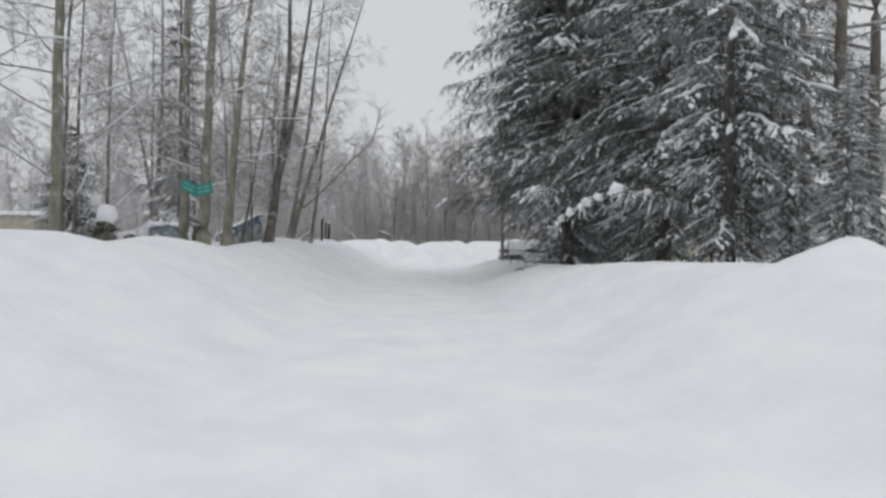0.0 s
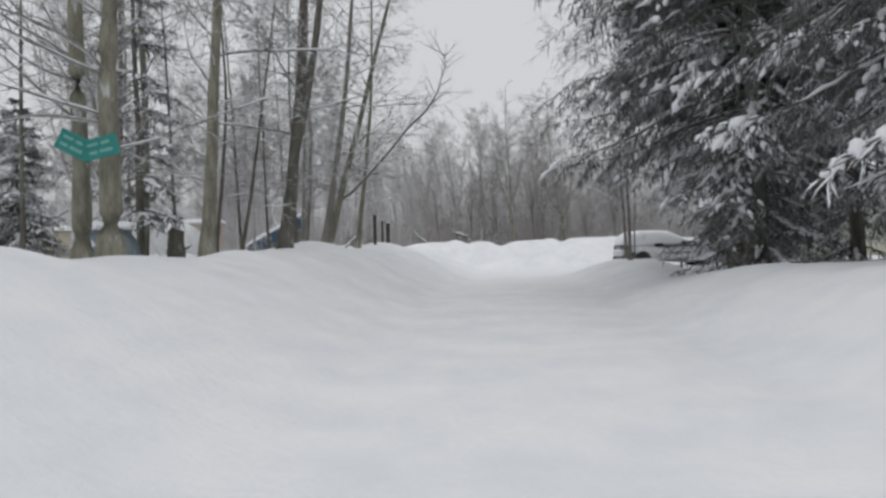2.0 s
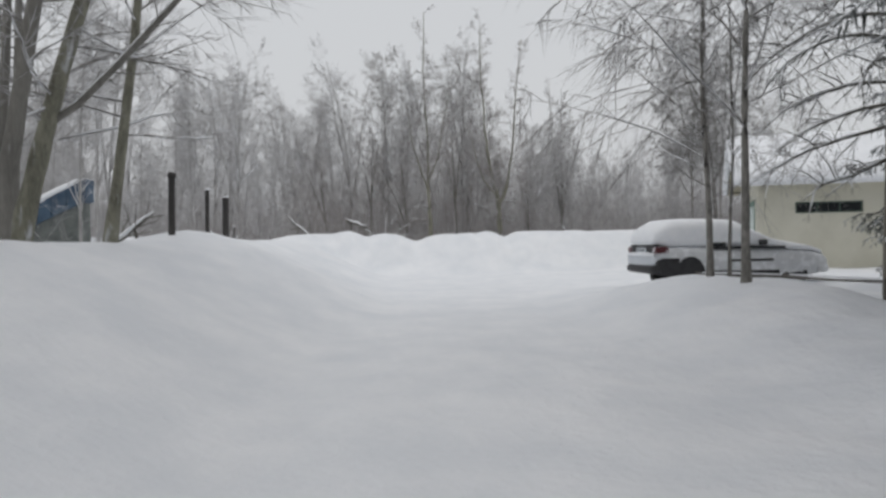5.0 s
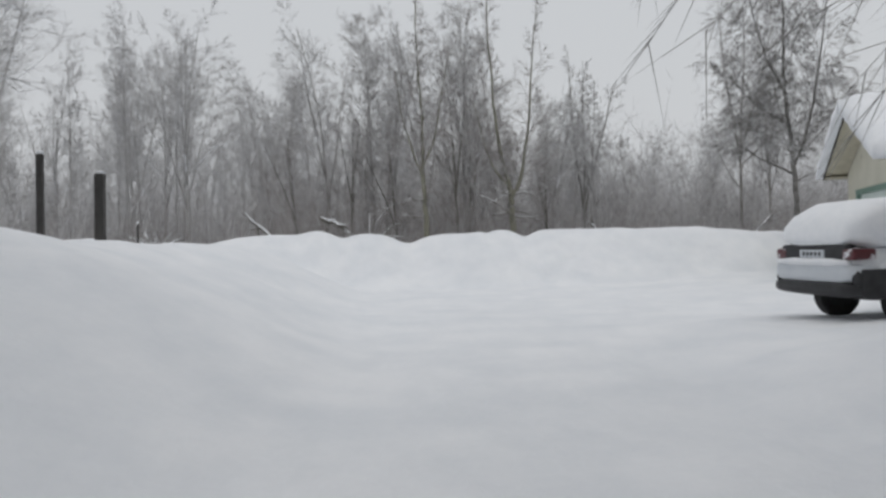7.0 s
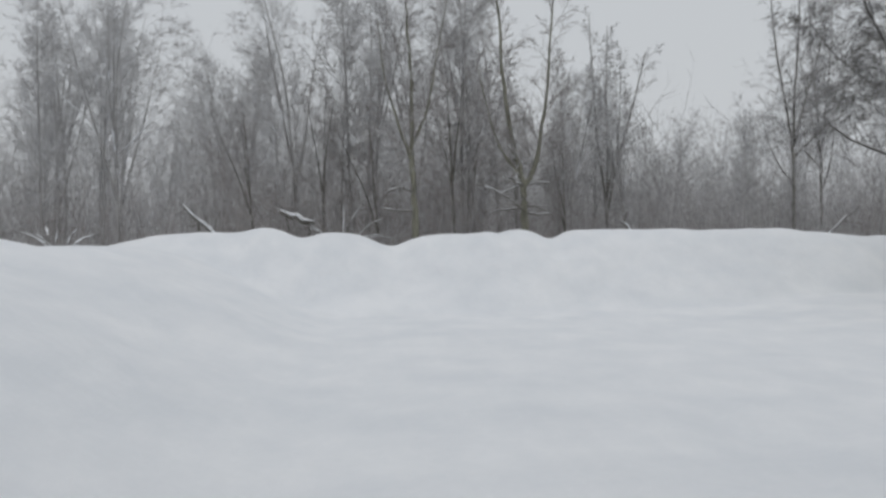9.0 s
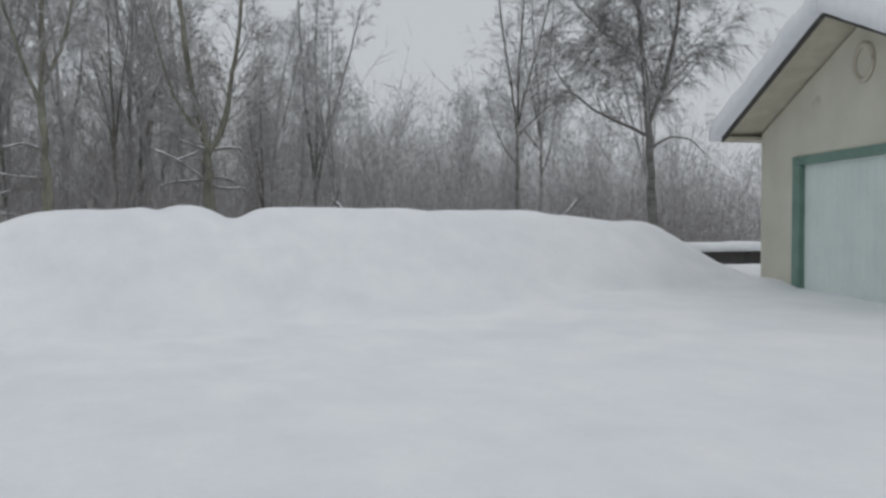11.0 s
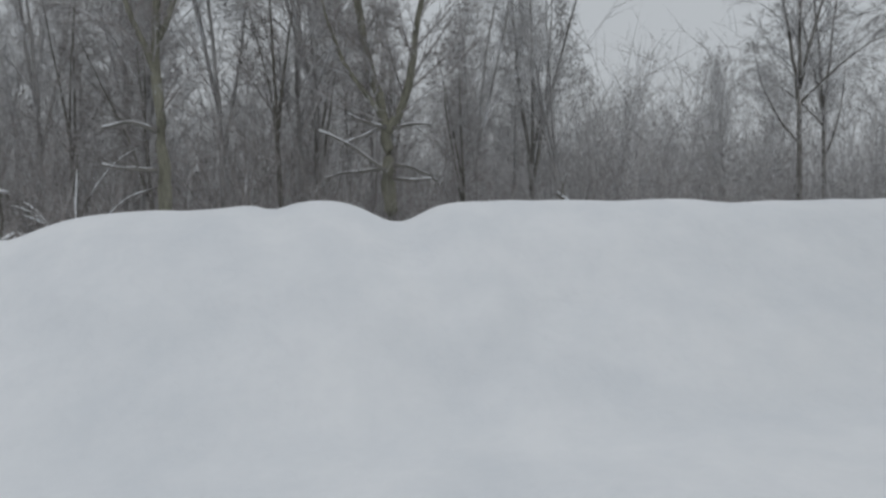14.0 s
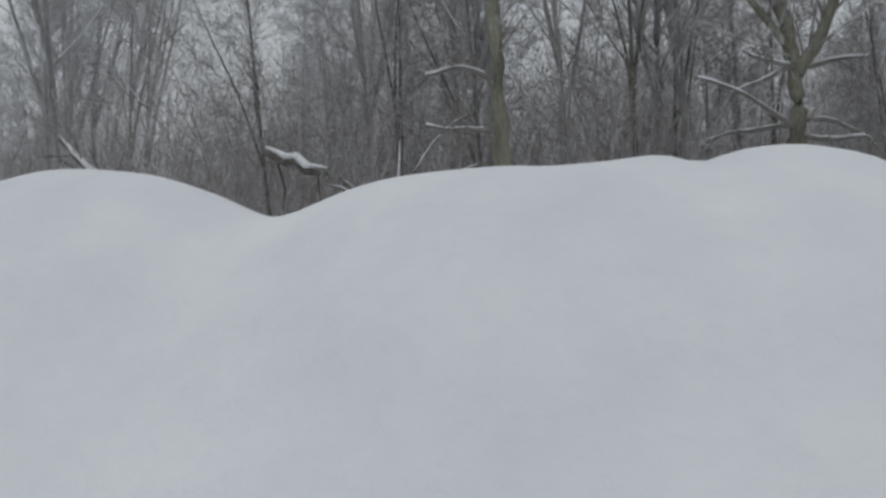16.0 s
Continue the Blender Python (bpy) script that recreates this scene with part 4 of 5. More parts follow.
SHEET_BLUE = material("dull_blue_sheet", (0.10, 0.135, 0.155), (0.19, 0.23, 0.25), scale=3, rough=0.75, bump=0.5, fine=12, spots=((0.6, 0.62, 0.65), 5.0, 0.62))
GREY_WOOD = material("weathered_wood", (0.10, 0.09, 0.08), (0.21, 0.195, 0.175), scale=5, rough=0.9, bump=0.6, fine=40, stretch=(0.3, 1, 1))
DARK_WOOD = material("dark_wet_wood", (0.028, 0.026, 0.025), (0.07, 0.065, 0.06), scale=5, rough=0.75, bump=0.6, fine=40, stretch=(1, 1, 0.3))
TARP = material("blue_tarpaulin", (0.032, 0.06, 0.10), (0.066, 0.115, 0.175), scale=2, rough=0.6, bump=0.5, fine=9, spots=((0.6, 0.63, 0.66), 3.0, 0.66))
SHEET = material("grey_sheet", (0.09, 0.10, 0.095), (0.17, 0.185, 0.175), scale=2.5, rough=0.8, bump=0.6, fine=9, spots=((0.5, 0.52, 0.55), 4.0, 0.68))
TEAL = material("teal_sign_enamel", (0.015, 0.19, 0.17), (0.03, 0.27, 0.24), scale=5, rough=0.4, bump=0.05, fine=40)
WHITE_PAINT = material("worn_pale_lettering", (0.10, 0.34, 0.31), (0.26, 0.46, 0.43), scale=9, rough=0.5, bump=0.0)
CAR_PAINT = material("silver_car_paint", (0.60, 0.615, 0.635), (0.72, 0.735, 0.75), scale=3, rough=0.6, bump=0.1, fine=30, metallic=0.1, spots=((0.8, 0.815, 0.84), 5, 0.52))
BLACK_TRIM = material("black_trim", (0.018, 0.018, 0.02), (0.04, 0.04, 0.043), scale=6, rough=0.6, bump=0.2, fine=50)
RUBBER = material("tyre_rubber", (0.02, 0.02, 0.02), (0.045, 0.045, 0.045), scale=10, rough=0.85, bump=0.5, fine=50)
RED_LAMP = material("dirty_lamp_lens", (0.075, 0.022, 0.026), (0.125, 0.033, 0.038), scale=12, rough=0.3, bump=0.05, spots=((0.7, 0.7, 0.73), 9, 0.56))
PLATE = material("plate_white", (0.55, 0.58, 0.62), (0.62, 0.65, 0.68), scale=5, rough=0.4, bump=0.0)
DARK_GLASS = material("dark_window_glass", (0.02, 0.022, 0.025), (0.035, 0.038, 0.04), scale=2, rough=0.08, bump=0.0)


def bevel_box(lo, hi, r=0.015, seg=2):
    bm = bmesh.new()
    bmesh.ops.create_cube(bm, size=1.0)
    for v in bm.verts:
        v.co = Vector([lerp(lo[k], hi[k], v.co[k] + 0.5) for k in range(3)])
    bmesh.ops.bevel(bm, geom=bm.edges[:], offset=r, segments=seg, affect="EDGES", profile=0.6)
    return bm


def prism(profile, axis, a, b):
    """A closed outline in the plane across the axis, drawn out from a to b. axis 'x': points are (y, z); 'y': (x, z)."""
    made = Build()
    n = len(profile)
    for t in (a, b):
        for p, q in profile:
            made.v.append(Vector((t, p, q)) if axis == "x" else Vector((p, t, q)))
    for k in range(n):
        k2 = (k + 1) % n
        made.f.append((k, k2, n + k2, n + k))
    made.f.append(tuple(range(n - 1, -1, -1)))
    made.f.append(tuple(range(n, 2 * n)))
    bm = bmesh.new()
    me = made.mesh("tmp")
    bm.from_mesh(me)
    bpy.data.meshes.remove(me)
    bmesh.ops.recalc_face_normals(bm, faces=bm.faces[:])
    return bm


def snow_sheet(x0, x1, y0, y1, height, thick, seed, nx=26, ny=14, droop=0.06):
    """A rounded layer of snow over a sloping sheet; height(x, y) is the surface under it."""
    b = Build()
    for side in (1, 0):
        for j in range(ny + 1):
            for i in range(nx + 1):
                x, y = lerp(x0, x1, i / nx), lerp(y0, y1, j / ny)
                ex = min(i, nx - i) / nx * 2
                ey = min(j, ny - j) / ny * 2
                edge = min(1.0, (ex * 7) ** 0.5) * min(1.0, (ey * 5) ** 0.5)
                wob = noise.noise((x * 1.1 + seed, y * 1.1, 2.0))
                out = 0.05 * noise.noise((x * 2.3, y * 2.3, seed))
                if i in (0, nx):
                    x += out + (droop if i else -droop) * 0.4
                if j in (0, ny):
                    y += out + (droop if j else -droop) * 0.4
                base = height(min(max(x, x0), x1), min(max(y, y0), y1)) + 0.004
                b.v.append(Vector((x, y, base + (thick * (0.5 + 0.5 * edge) * (1 + 0.25 * wob) if side else -0.02 * (1 - edge)))))
    w, half = nx + 1, (nx + 1) * (ny + 1)
    for j in range(ny):
        for i in range(nx):
            q = (j * w + i, j * w + i + 1, (j + 1) * w + i + 1, (j + 1) * w + i)
            b.f.append(q)
            b.f.append(tuple(half + k for k in reversed(q)))
    rim = [i for i in range(w)] + [j * w + nx for j in range(1, ny + 1)] + [ny * w + i for i in range(nx - 1, -1, -1)] + [j * w for j in range(ny - 1, 0, -1)]
    for k in range(len(rim)):
        a, c = rim[k], rim[(k + 1) % len(rim)]
        b.f.append((c, a, half + a, half + c))
    return b


def pierced(us, zs, ya, yb):
    """A wall along x with one opening; us and zs are its edges and the opening's, in order."""
    b = Build()
    for y in (ya, yb):
        for z in zs:
            for u in us:
                b.v.append(Vector((u, y, z)))
    for j in range(3):
        for i in range(3):
            if i == 1 and j == 1:
                continue
            q = (j * 4 + i, j * 4 + i + 1, j * 4 + i + 5, j * 4 + i + 4)
            b.f += [q, tuple(16 + k for k in reversed(q))]
    for loop in ((0, 1, 2, 3, 7, 11, 15, 14, 13, 12, 8, 4), (5, 9, 10, 6)):
        for k in range(len(loop)):
            p, q = loop[k], loop[(k + 1) % len(loop)]
            b.f.append((q, p, p + 16, q + 16))
    return b


# ---- garage ----
def build_garage():
    """Local frame: the far corner of the gable wall at the origin, the wall along -y, the house behind it along x."""
    root = new("garage")
    x0, x1, y0, y1 = 0.0, 8.0, -6.48, 0.0
    ridge, zr, slope = -3.24, 4.37, 0.413
    d0, d1, dz = -5.16, -1.32, 2.4
    floor, t = -0.1, 0.22

    def roof_z(y):
        return zr - abs(y - ridge) * slope

    zw = roof_z(y1) - 0.1
    gable = [(y0, floor), (d0, floor), (d0, dz), (d1, dz), (d1, floor), (y1, floor), (y1, zw), (ridge, zr - 0.1), (y0, zw)]
    part("gable_wall", prism(gable, "x", x0, x0 + t), PLASTER, root, "beige rendered gable wall with a door opening")
    wx0, wx1, wz0, wz1 = 1.1, 3.05, 1.93, 2.28
    part("side_wall", pierced((x0 + t, wx0, wx1, x1), (floor, wz0, wz1, zw), y0, y0 + t), PLASTER, root)
    part("side_wall", bevel_box((x0 + t, y1 - t, floor), (x1, y1, zw), 0.004, 1), PLASTER, root)
    part("back_wall", prism([(y0 + t, floor), (y1 - t, floor), (y1 - t, zw), (ridge, zr - 0.12), (y0 + t, zw)], "x", x1 - t, x1), PLASTER, root)
    win = part("window", bevel_box((wx0, y0 + 0.09, wz0), (wx1, y0 + 0.13, wz0 + 0.05), 0.006), DARK_GREEN, root, "low wide window with a dark green frame")
    for lo, hi in (((wx0, wz1 - 0.05), (wx1, wz1)), ((wx0, wz0 + 0.05), (wx0 + 0.05, wz1 - 0.05)), ((wx1 - 0.05, wz0 + 0.05), (wx1, wz1 - 0.05)),
                   ((wx0 + 0.63, wz0 + 0.05), (wx0 + 0.68, wz1 - 0.05)), ((wx0 + 1.27, wz0 + 0.05), (wx0 + 1.32, wz1 - 0.05))):
        part("window_bar", bevel_box((lo[0], y0 + 0.088, lo[1]), (hi[0], y0 + 0.132, hi[1]), 0.006), DARK_GREEN, win)
    for a, b in ((0.05, 0.63), (0.68, 1.27), (1.32, 1.9)):
        part("pane", bevel_box((wx0 + a, y0 + 0.105, wz0 + 0.05), (wx0 + b, y0 + 0.115, wz1 - 0.05), 0.002, 1), DARK_GLASS, win)
    # door: green frame, pale boards
    frame_post = part("door_frame", bevel_box((x0 - 0.03, d1 - 0.12, floor), (x0 + 0.12, d1 + 0.12, dz - 0.12), 0.01), GREEN, root, "green painted door frame")
    part("door_post", bevel_box((x0 - 0.03, d0, floor), (x0 + 0.12, d0 + 0.12, dz - 0.12), 0.01), GREEN, frame_post)
    part("door_head", bevel_box((x0 - 0.034, d0, dz - 0.12), (x0 + 0.12, d1 + 0.12, dz + 0.02), 0.01), GREEN, frame_post)
    door = part("door", bevel_box((x0 + 0.085, d0 + 0.12, floor), (x0 + 0.10, d1 - 0.12, dz - 0.12), 0.003, 1), MINT, root, "pale mint boarded garage door")
    n = 18
    wide = (d1 - d0 - 0.24) / n
    for k in range(n):
        a = d0 + 0.12 + k * wide
        part("board", bevel_box((x0 + 0.068, a + 0.0012, floor), (x0 + 0.085, a + wide - 0.0012, dz - 0.12), 0.002, 1), MINT, door)
    # medallion under the ridge
    ring = Build()
    loop = [Vector((x0 - 0.012, ridge + 0.24 * math.cos(a), 3.64 + 0.26 * math.sin(a))) for a in [2 * math.pi * k / 28 for k in range(29)]]
    ring.tube(loop, [0.045] * 29, 6, cap=False)
    part("gable_ring", ring, PALE_PLASTER, root, "raised pale round moulding in the gable", smooth=True)
    # roof: two slabs, verges with dark fascia, boarded soffit, snow
    xf, xb, over = -0.62, 8.4, 0.3
    for s in (1, -1):
        ye = ridge + s * (y1 - ridge + over)
        ze = roof_z(ye)
        roof = part("roof_slope", prism([(ridge, zr), (ye, ze), (ye, ze - 0.05), (ridge, zr - 0.05)], "x", xf + 0.03, xb), SOFFIT, root, "boarded roof slope with deep eaves")
        part("verge_board", prism([(ridge, zr + 0.02), (ye, ze + 0.02), (ye, ze - 0.08), (ridge, zr - 0.08)], "x", xf, xf + 0.028), FASCIA, roof, "dark verge board")
        part("eaves_board", prism([(ye + s * 0.002, ze + 0.02), (ye + s * 0.03, ze + 0.0), (ye + s * 0.03, ze - 0.09), (ye + s * 0.002, ze - 0.09)], "x", xf, xb), FASCIA, roof)
        ya, yb = (ridge, ye + 0.16) if s > 0 else (ye - 0.3, ridge)
        part("roof_snow", snow_sheet(xf - 0.1, xb, ya, yb, lambda x, y: roof_z(y) + 0.025, 0.52, 3 + s, 30, 18, 0.16), SNOW_LUMP, roof, "thick snow on the roof", smooth=True)
        wy = ridge + s * (y1 - ridge + 0.003)
        part("soffit", prism([(wy, ze - 0.02), (ye, ze - 0.055), (ye, ze - 0.085), (wy, ze - 0.085)], "x", xf + 0.03, xb), SOFFIT, roof)
    root.matrix_basis = pose(13.17, 61.04, 0, 0, 0, -19.67)
    return tagged(root, "beige rendered garage with green-framed pale door and snowy roof", "garage")


build_garage()


# ---- low wall behind the garage ----
def build_low_wall():
    root = new("low_wall")
    part("wall", bevel_box((13.4, 64.55, -0.1), (24.0, 64.8, 0.68), 0.02), DARK_WOOD, root, "dark low boarded wall")
    part("wall_snow", snow_sheet(13.35, 24.0, 64.48, 64.87, lambda x, y: 0.68, 0.2, 9, 40, 8), SNOW_LUMP, root, "snow along the top", smooth=True)
    tagged(root, "low dark wall capped with snow behind the garage", "wall")


build_low_wall()


# ---- parked car, nose away from the lane, under snow ----
def loft(rings, close=True):
    b = Build()
    n = len(rings[0])
    for ring in rings:
        b.v += ring
    for i in range(len(rings) - 1):
        for k in range(n):
            k2 = (k + 1) % n
            b.f.append((i * n + k, i * n + k2, (i + 1) * n + k2, (i + 1) * n + k))
    if close:
        b.f.append(tuple(range(n - 1, -1, -1)))
        b.f.append(tuple((len(rings) - 1) * n + k for k in range(n)))
    return b


def section(x, half, lo, hi, power=4.0, n=28):
    """A rounded-box outline across the car at x."""
    out = []
    for k in range(n):
        a = 2 * math.pi * k / n
        c, s = math.cos(a), math.sin(a)
        e = 2.0 / power
        out.append(Vector((x, half * math.copysign(abs(c) ** e, c), (lo + hi) / 2 + (hi - lo) / 2 * math.copysign(abs(s) ** e, s))))
    return out


def build_car():
    root = new("parked_car")
    # lower body: rear at x = 0, front at x = 4.15
    shape = [(0.0, 0.70, 0.44, 0.96), (0.03, 0.76, 0.42, 0.98), (0.12, 0.80, 0.40, 0.99), (0.6, 0.82, 0.34, 0.98), (1.5, 0.82, 0.3, 0.95), (2.6, 0.82, 0.2, 0.92),
             (3.2, 0.81, 0.22, 0.89), (3.8, 0.79, 0.25, 0.82), (4.05, 0.74, 0.3, 0.74), (4.15, 0.66, 0.36, 0.66)]
    part("body", loft([section(x, h, a, b, 5) for x, h, a, b in shape]), CAR_PAINT, root, "silver-grey car body", smooth=True)
    cabin = [(0.06, 0.64, 0.86, 1.05), (0.22, 0.68, 0.86, 1.2), (0.42, 0.66, 0.86, 1.36), (0.8, 0.66, 0.86, 1.4), (1.6, 0.66, 0.86, 1.4), (1.95, 0.66, 0.86, 1.36), (2.4, 0.68, 0.86, 1.15), (2.85, 0.68, 0.86, 0.93)]
    part("cabin", loft([section(x, h, a, b, 3.6) for x, h, a, b in cabin]), DARK_GLASS, root, "dark glazed cabin", smooth=True)
    # bumpers, sills, lamps, plate
    part("rear_bumper", loft([section(-0.08, 0.72, 0.55, 0.76, 4), section(-0.05, 0.79, 0.52, 0.80, 4), section(0.12, 0.825, 0.54, 0.80, 5), section(0.3, 0.825, 0.58, 0.76, 5)]), PLATE, root, "pale bumper with snow on it", smooth=True)
    part("bumper_lip", loft([section(-0.10, 0.70, 0.42, 0.52, 4), section(-0.07, 0.80, 0.37, 0.545, 4), section(0.12, 0.845, 0.34, 0.58, 5), section(0.42, 0.85, 0.30, 0.63, 5), section(0.5, 0.84, 0.34, 0.58, 5)]), BLACK_TRIM, root, "black lower edge of the bumper", smooth=True)
    for s in (1, -1):
        part("bumper_corner", loft([section(-0.02, 0.03, 0.52, 0.62, 3), section(0.04, 0.045, 0.5, 0.68, 3), section(0.12, 0.03, 0.52, 0.62, 3)]), BLACK_TRIM, root, "black bumper end", smooth=True).location.y = s * 0.81
    for s in (1, -1):
        part("side_guard", bevel_box((0.08, s * 0.825 - 0.02, 0.36), (0.52, s * 0.825 + 0.022, 0.70), 0.02), BLACK_TRIM, root, "black guard behind the rear wheel")
        part("door_glass", bevel_box((1.28, s * 0.775 - 0.02, 0.93), (1.62, s * 0.775 + 0.05, 1.02), 0.015), DARK_GLASS, root, "strip of window left bare by the snow")
        part("sill", bevel_box((1.2, s * 0.80 - 0.02, 0.28), (2.9, s * 0.80 + 0.03, 0.40), 0.015), BLACK_TRIM, root, "dark sill under the doors")
    part("tail_panel", bevel_box((-0.02, -0.70, 0.80), (0.06, 0.70, 1.0), 0.03), BLACK_TRIM, root, "black panel between the tail lamps")
    for s in (1, -1):
        lamp = part("tail_lamp", bevel_box((-0.03, s * 0.72 - 0.115, 0.81), (0.28, s * 0.72 + 0.115, 0.95), 0.035), RED_LAMP, root, "dark dirty tail lamp")
        part("belt_trim", bevel_box((1.3, s * 0.80 - 0.02, 0.885), (3.05, s * 0.80 + 0.035, 0.925), 0.01), BLACK_TRIM, root, "dark window line")
        mirror = part("mirror", bevel_box((2.38, s * 0.92 - 0.09, 0.95), (2.52, s * 0.92 + 0.09, 1.08), 0.03), BLACK_TRIM, root, "black door mirror")
        part("mirror_arm", bevel_box((2.43, s * 0.8 - 0.05, 0.96), (2.48, s * 0.8 + 0.05, 1.0), 0.008), BLACK_TRIM, mirror)
    plate = part("number_plate", bevel_box((-0.04, -0.26, 0.835), (-0.021, 0.26, 0.935), 0.004), PLATE, root, "pale plate with plain dark bars")
    for k in range(5):
        part("plate_bar", bevel_box((-0.044, -0.2 + k * 0.085, 0.86), (-0.0405, -0.15 + k * 0.085, 0.91), 0.001, 1), BLACK_TRIM, plate)
    part("front_bumper", loft([section(3.85, 0.80, 0.3, 0.52, 6), section(4.12, 0.76, 0.3, 0.52, 5), section(4.2, 0.62, 0.33, 0.5, 4)]), CAR_PAINT, root, smooth=True)
    for s in (1, -1):
        arc = [(0.44, 0.32)] + [(0.78 - 0.33 * math.cos(a), 0.38 + 0.35 * math.sin(a)) for a in [math.pi * k / 10 for k in range(11)]] + [(1.12, 0.32)]
        part("wheel_arch", prism(arc, "y", s * 0.79, s * 0.836), BLACK_TRIM, root, "dark rear wheel arch")
        part("door_strip", bevel_box((1.75, s * 0.815 - 0.02, 0.60), (2.75, s * 0.815 + 0.025, 0.65), 0.01), BLACK_TRIM, root, "dark strip along the door")
    # wheels
    for x in (0.78, 3.3):
        for s in (1, -1):
            tyre = Build()
            loop = [(0.30, -0.085), (0.30, 0.085), (0.27, 0.1), (0.19, 0.1), (0.19, -0.1), (0.27, -0.1)]
            rings = []
            for k in range(25):
                a = 2 * math.pi * k / 24
                rings.append([Vector((x + q * math.cos(a), s * 0.69 + w, 0.30 + q * math.sin(a))) for q, w in loop])
            wheel = part("wheel", loft(rings, False), RUBBER, root, "black winter tyre", smooth=False)
            rim = Build()
            rim.tube([Vector((x, s * 0.69 - s * 0.06, 0.3)), Vector((x, s * 0.69 + s * 0.07, 0.3)), Vector((x, s * 0.69 + s * 0.09, 0.3))], [0.19, 0.19, 0.12], 20)
            part("rim", rim, BLACK_TRIM, wheel, "dark wheel rim")
    root.matrix_basis = pose(5.05, 47.75, 0.1, 0, 0, 5)
    tagged(root, "silver hatchback parked under a thick cover of snow", "car")
    # the snow that lies on it, roof to bonnet
    cover = new("snow_cover")
    rings = []
    for x, h, lo, hi in ((-0.05, 0.60, 1.0, 1.14), (0.02, 0.72, 0.985, 1.30), (0.16, 0.80, 0.92, 1.43), (0.38, 0.82, 0.90, 1.54), (0.8, 0.82, 0.90, 1.58), (1.5, 0.82, 0.90, 1.58), (1.9, 0.82, 0.90, 1.54),
                         (2.35, 0.82, 0.90, 1.33), (2.8, 0.81, 0.89, 1.12), (3.2, 0.79, 0.84, 1.03), (3.7, 0.74, 0.8, 0.95), (4.0, 0.68, 0.72, 0.86), (4.1, 0.55, 0.66, 0.76)):
        ring = section(x, h, lo, hi, 3.6, 36)
        rings.append([p + Vector((0, 0.02 * noise.noise(p * 3), 0.03 * noise.noise(p * 2.3))) for p in ring])
    part("cover", loft(rings), SNOW_LUMP, cover, smooth=True)
    ledge = Build()
    ledge.tube([Vector((-0.04, y, 0.78)) for y in (-0.74, -0.4, 0, 0.4, 0.74)], [0.05, 0.09, 0.08, 0.09, 0.05], 8, squash=0.6)
    part("ledge", ledge, SNOW_LUMP, cover, "snow on the bumper", smooth=True)
    cover.matrix_basis = root.matrix_basis.copy()
    tagged(cover, "thick rounded snow over the parked car's roof and bonnet", "snow")


build_car()


# ---- a second car, buried in snow among the trees ----
def build_buried_car():
    root = new("buried_car")
    shape = [(-1.75, 0.5, 0.1, 0.55), (-1.65, 0.7, 0.0, 0.72), (-1.2, 0.8, -0.1, 0.82), (-0.7, 0.82, -0.1, 1.0), (-0.25, 0.82, -0.1, 1.36), (0.3, 0.82, -0.1, 1.46),
             (1.0, 0.82, -0.1, 1.44), (1.5, 0.8, -0.1, 1.2), (1.75, 0.72, 0.0, 0.95), (1.85, 0.5, 0.15, 0.7)]
    rings = []
    for x, h, lo, hi in shape:
        rings.append([p + Vector((0.05 * noise.noise(p * 2.1), 0.06 * noise.noise(p * 1.7 + Vector((5, 0, 0))), 0.06 * noise.noise(p * 1.9))) for p in section(x, h, lo, hi, 3.2, 36)])
    part("snow_cover", loft(rings), SNOW_LUMP, root, "thick snow that hides the body", smooth=True)
    for x in (-1.05, 1.2):
        tyre = Build()
        tyre.tube([Vector((x + 0.24 * math.cos(a), -0.83, 0.32 + 0.24 * math.sin(a))) for a in [2 * math.pi * k / 18 for k in range(19)]], [0.085] * 19, 8, cap=False, rough=0.15)
        wheel = part("wheel", tyre, RUBBER, root, "dark tyre showing through the snow", smooth=True)
        part("rim", bevel_box((x - 0.15, -0.86, 0.17), (x + 0.15, -0.80, 0.47), 0.07, 3), BLACK_TRIM, wheel)
    part("sill", bevel_box((-0.7, -0.84, 0.26), (0.85, -0.78, 0.34), 0.02), BLACK_TRIM, root, "dark sill")
    root.matrix_basis = pose(-11.5, 39.2, ground_z(-11.5, 39.2) - 0.02, 0, 0, 4)
    tagged(root, "car buried under snow among the bare trees", "car")


build_buried_car()


# ---- low rail fence in front of the car ----
def build_rail_fence():
    root = new("rail_fence")
    line = [Vector(p) for p in ((5.5, 45.5, 0.5), (6.9, 44.6, 0.47), (7.7, 42.6, 0.45), (8.5, 40.0, 0.44), (9.4, 37.2, 0.44), (10.2, 34.0, 0.45))]
    for k in range(len(line) - 1):
        a, c = line[k], line[k + 1]
        rail = Build()
        rail.tube([a, a.lerp(c, 0.5) + Vector((0, 0, -0.015)), c], [0.026, 0.024, 0.026], 7)
        part("rail", rail, GREY_WOOD, root, smooth=True)
        cap = Build()
        cap.tube([a.lerp(c, t) + Vector((0, 0, 0.045)) for t in (0.05, 0.3, 0.6, 0.95)], [0.02, 0.03, 0.028, 0.02], 6, squash=0.7)
        part("rail_snow", cap, SNOW_LUMP, root, "snow on the rail", smooth=True)
    for p in line:
        g = ground_z(p.x, p.y)
        part("post", bevel_box((p.x - 0.04, p.y - 0.04, g - 0.2), (p.x + 0.04, p.y + 0.04, p.z + 0.06), 0.012), GREY_WOOD, root)
    tagged(root, "low weathered wooden rail fence with snow on it", "fence")


build_rail_fence()


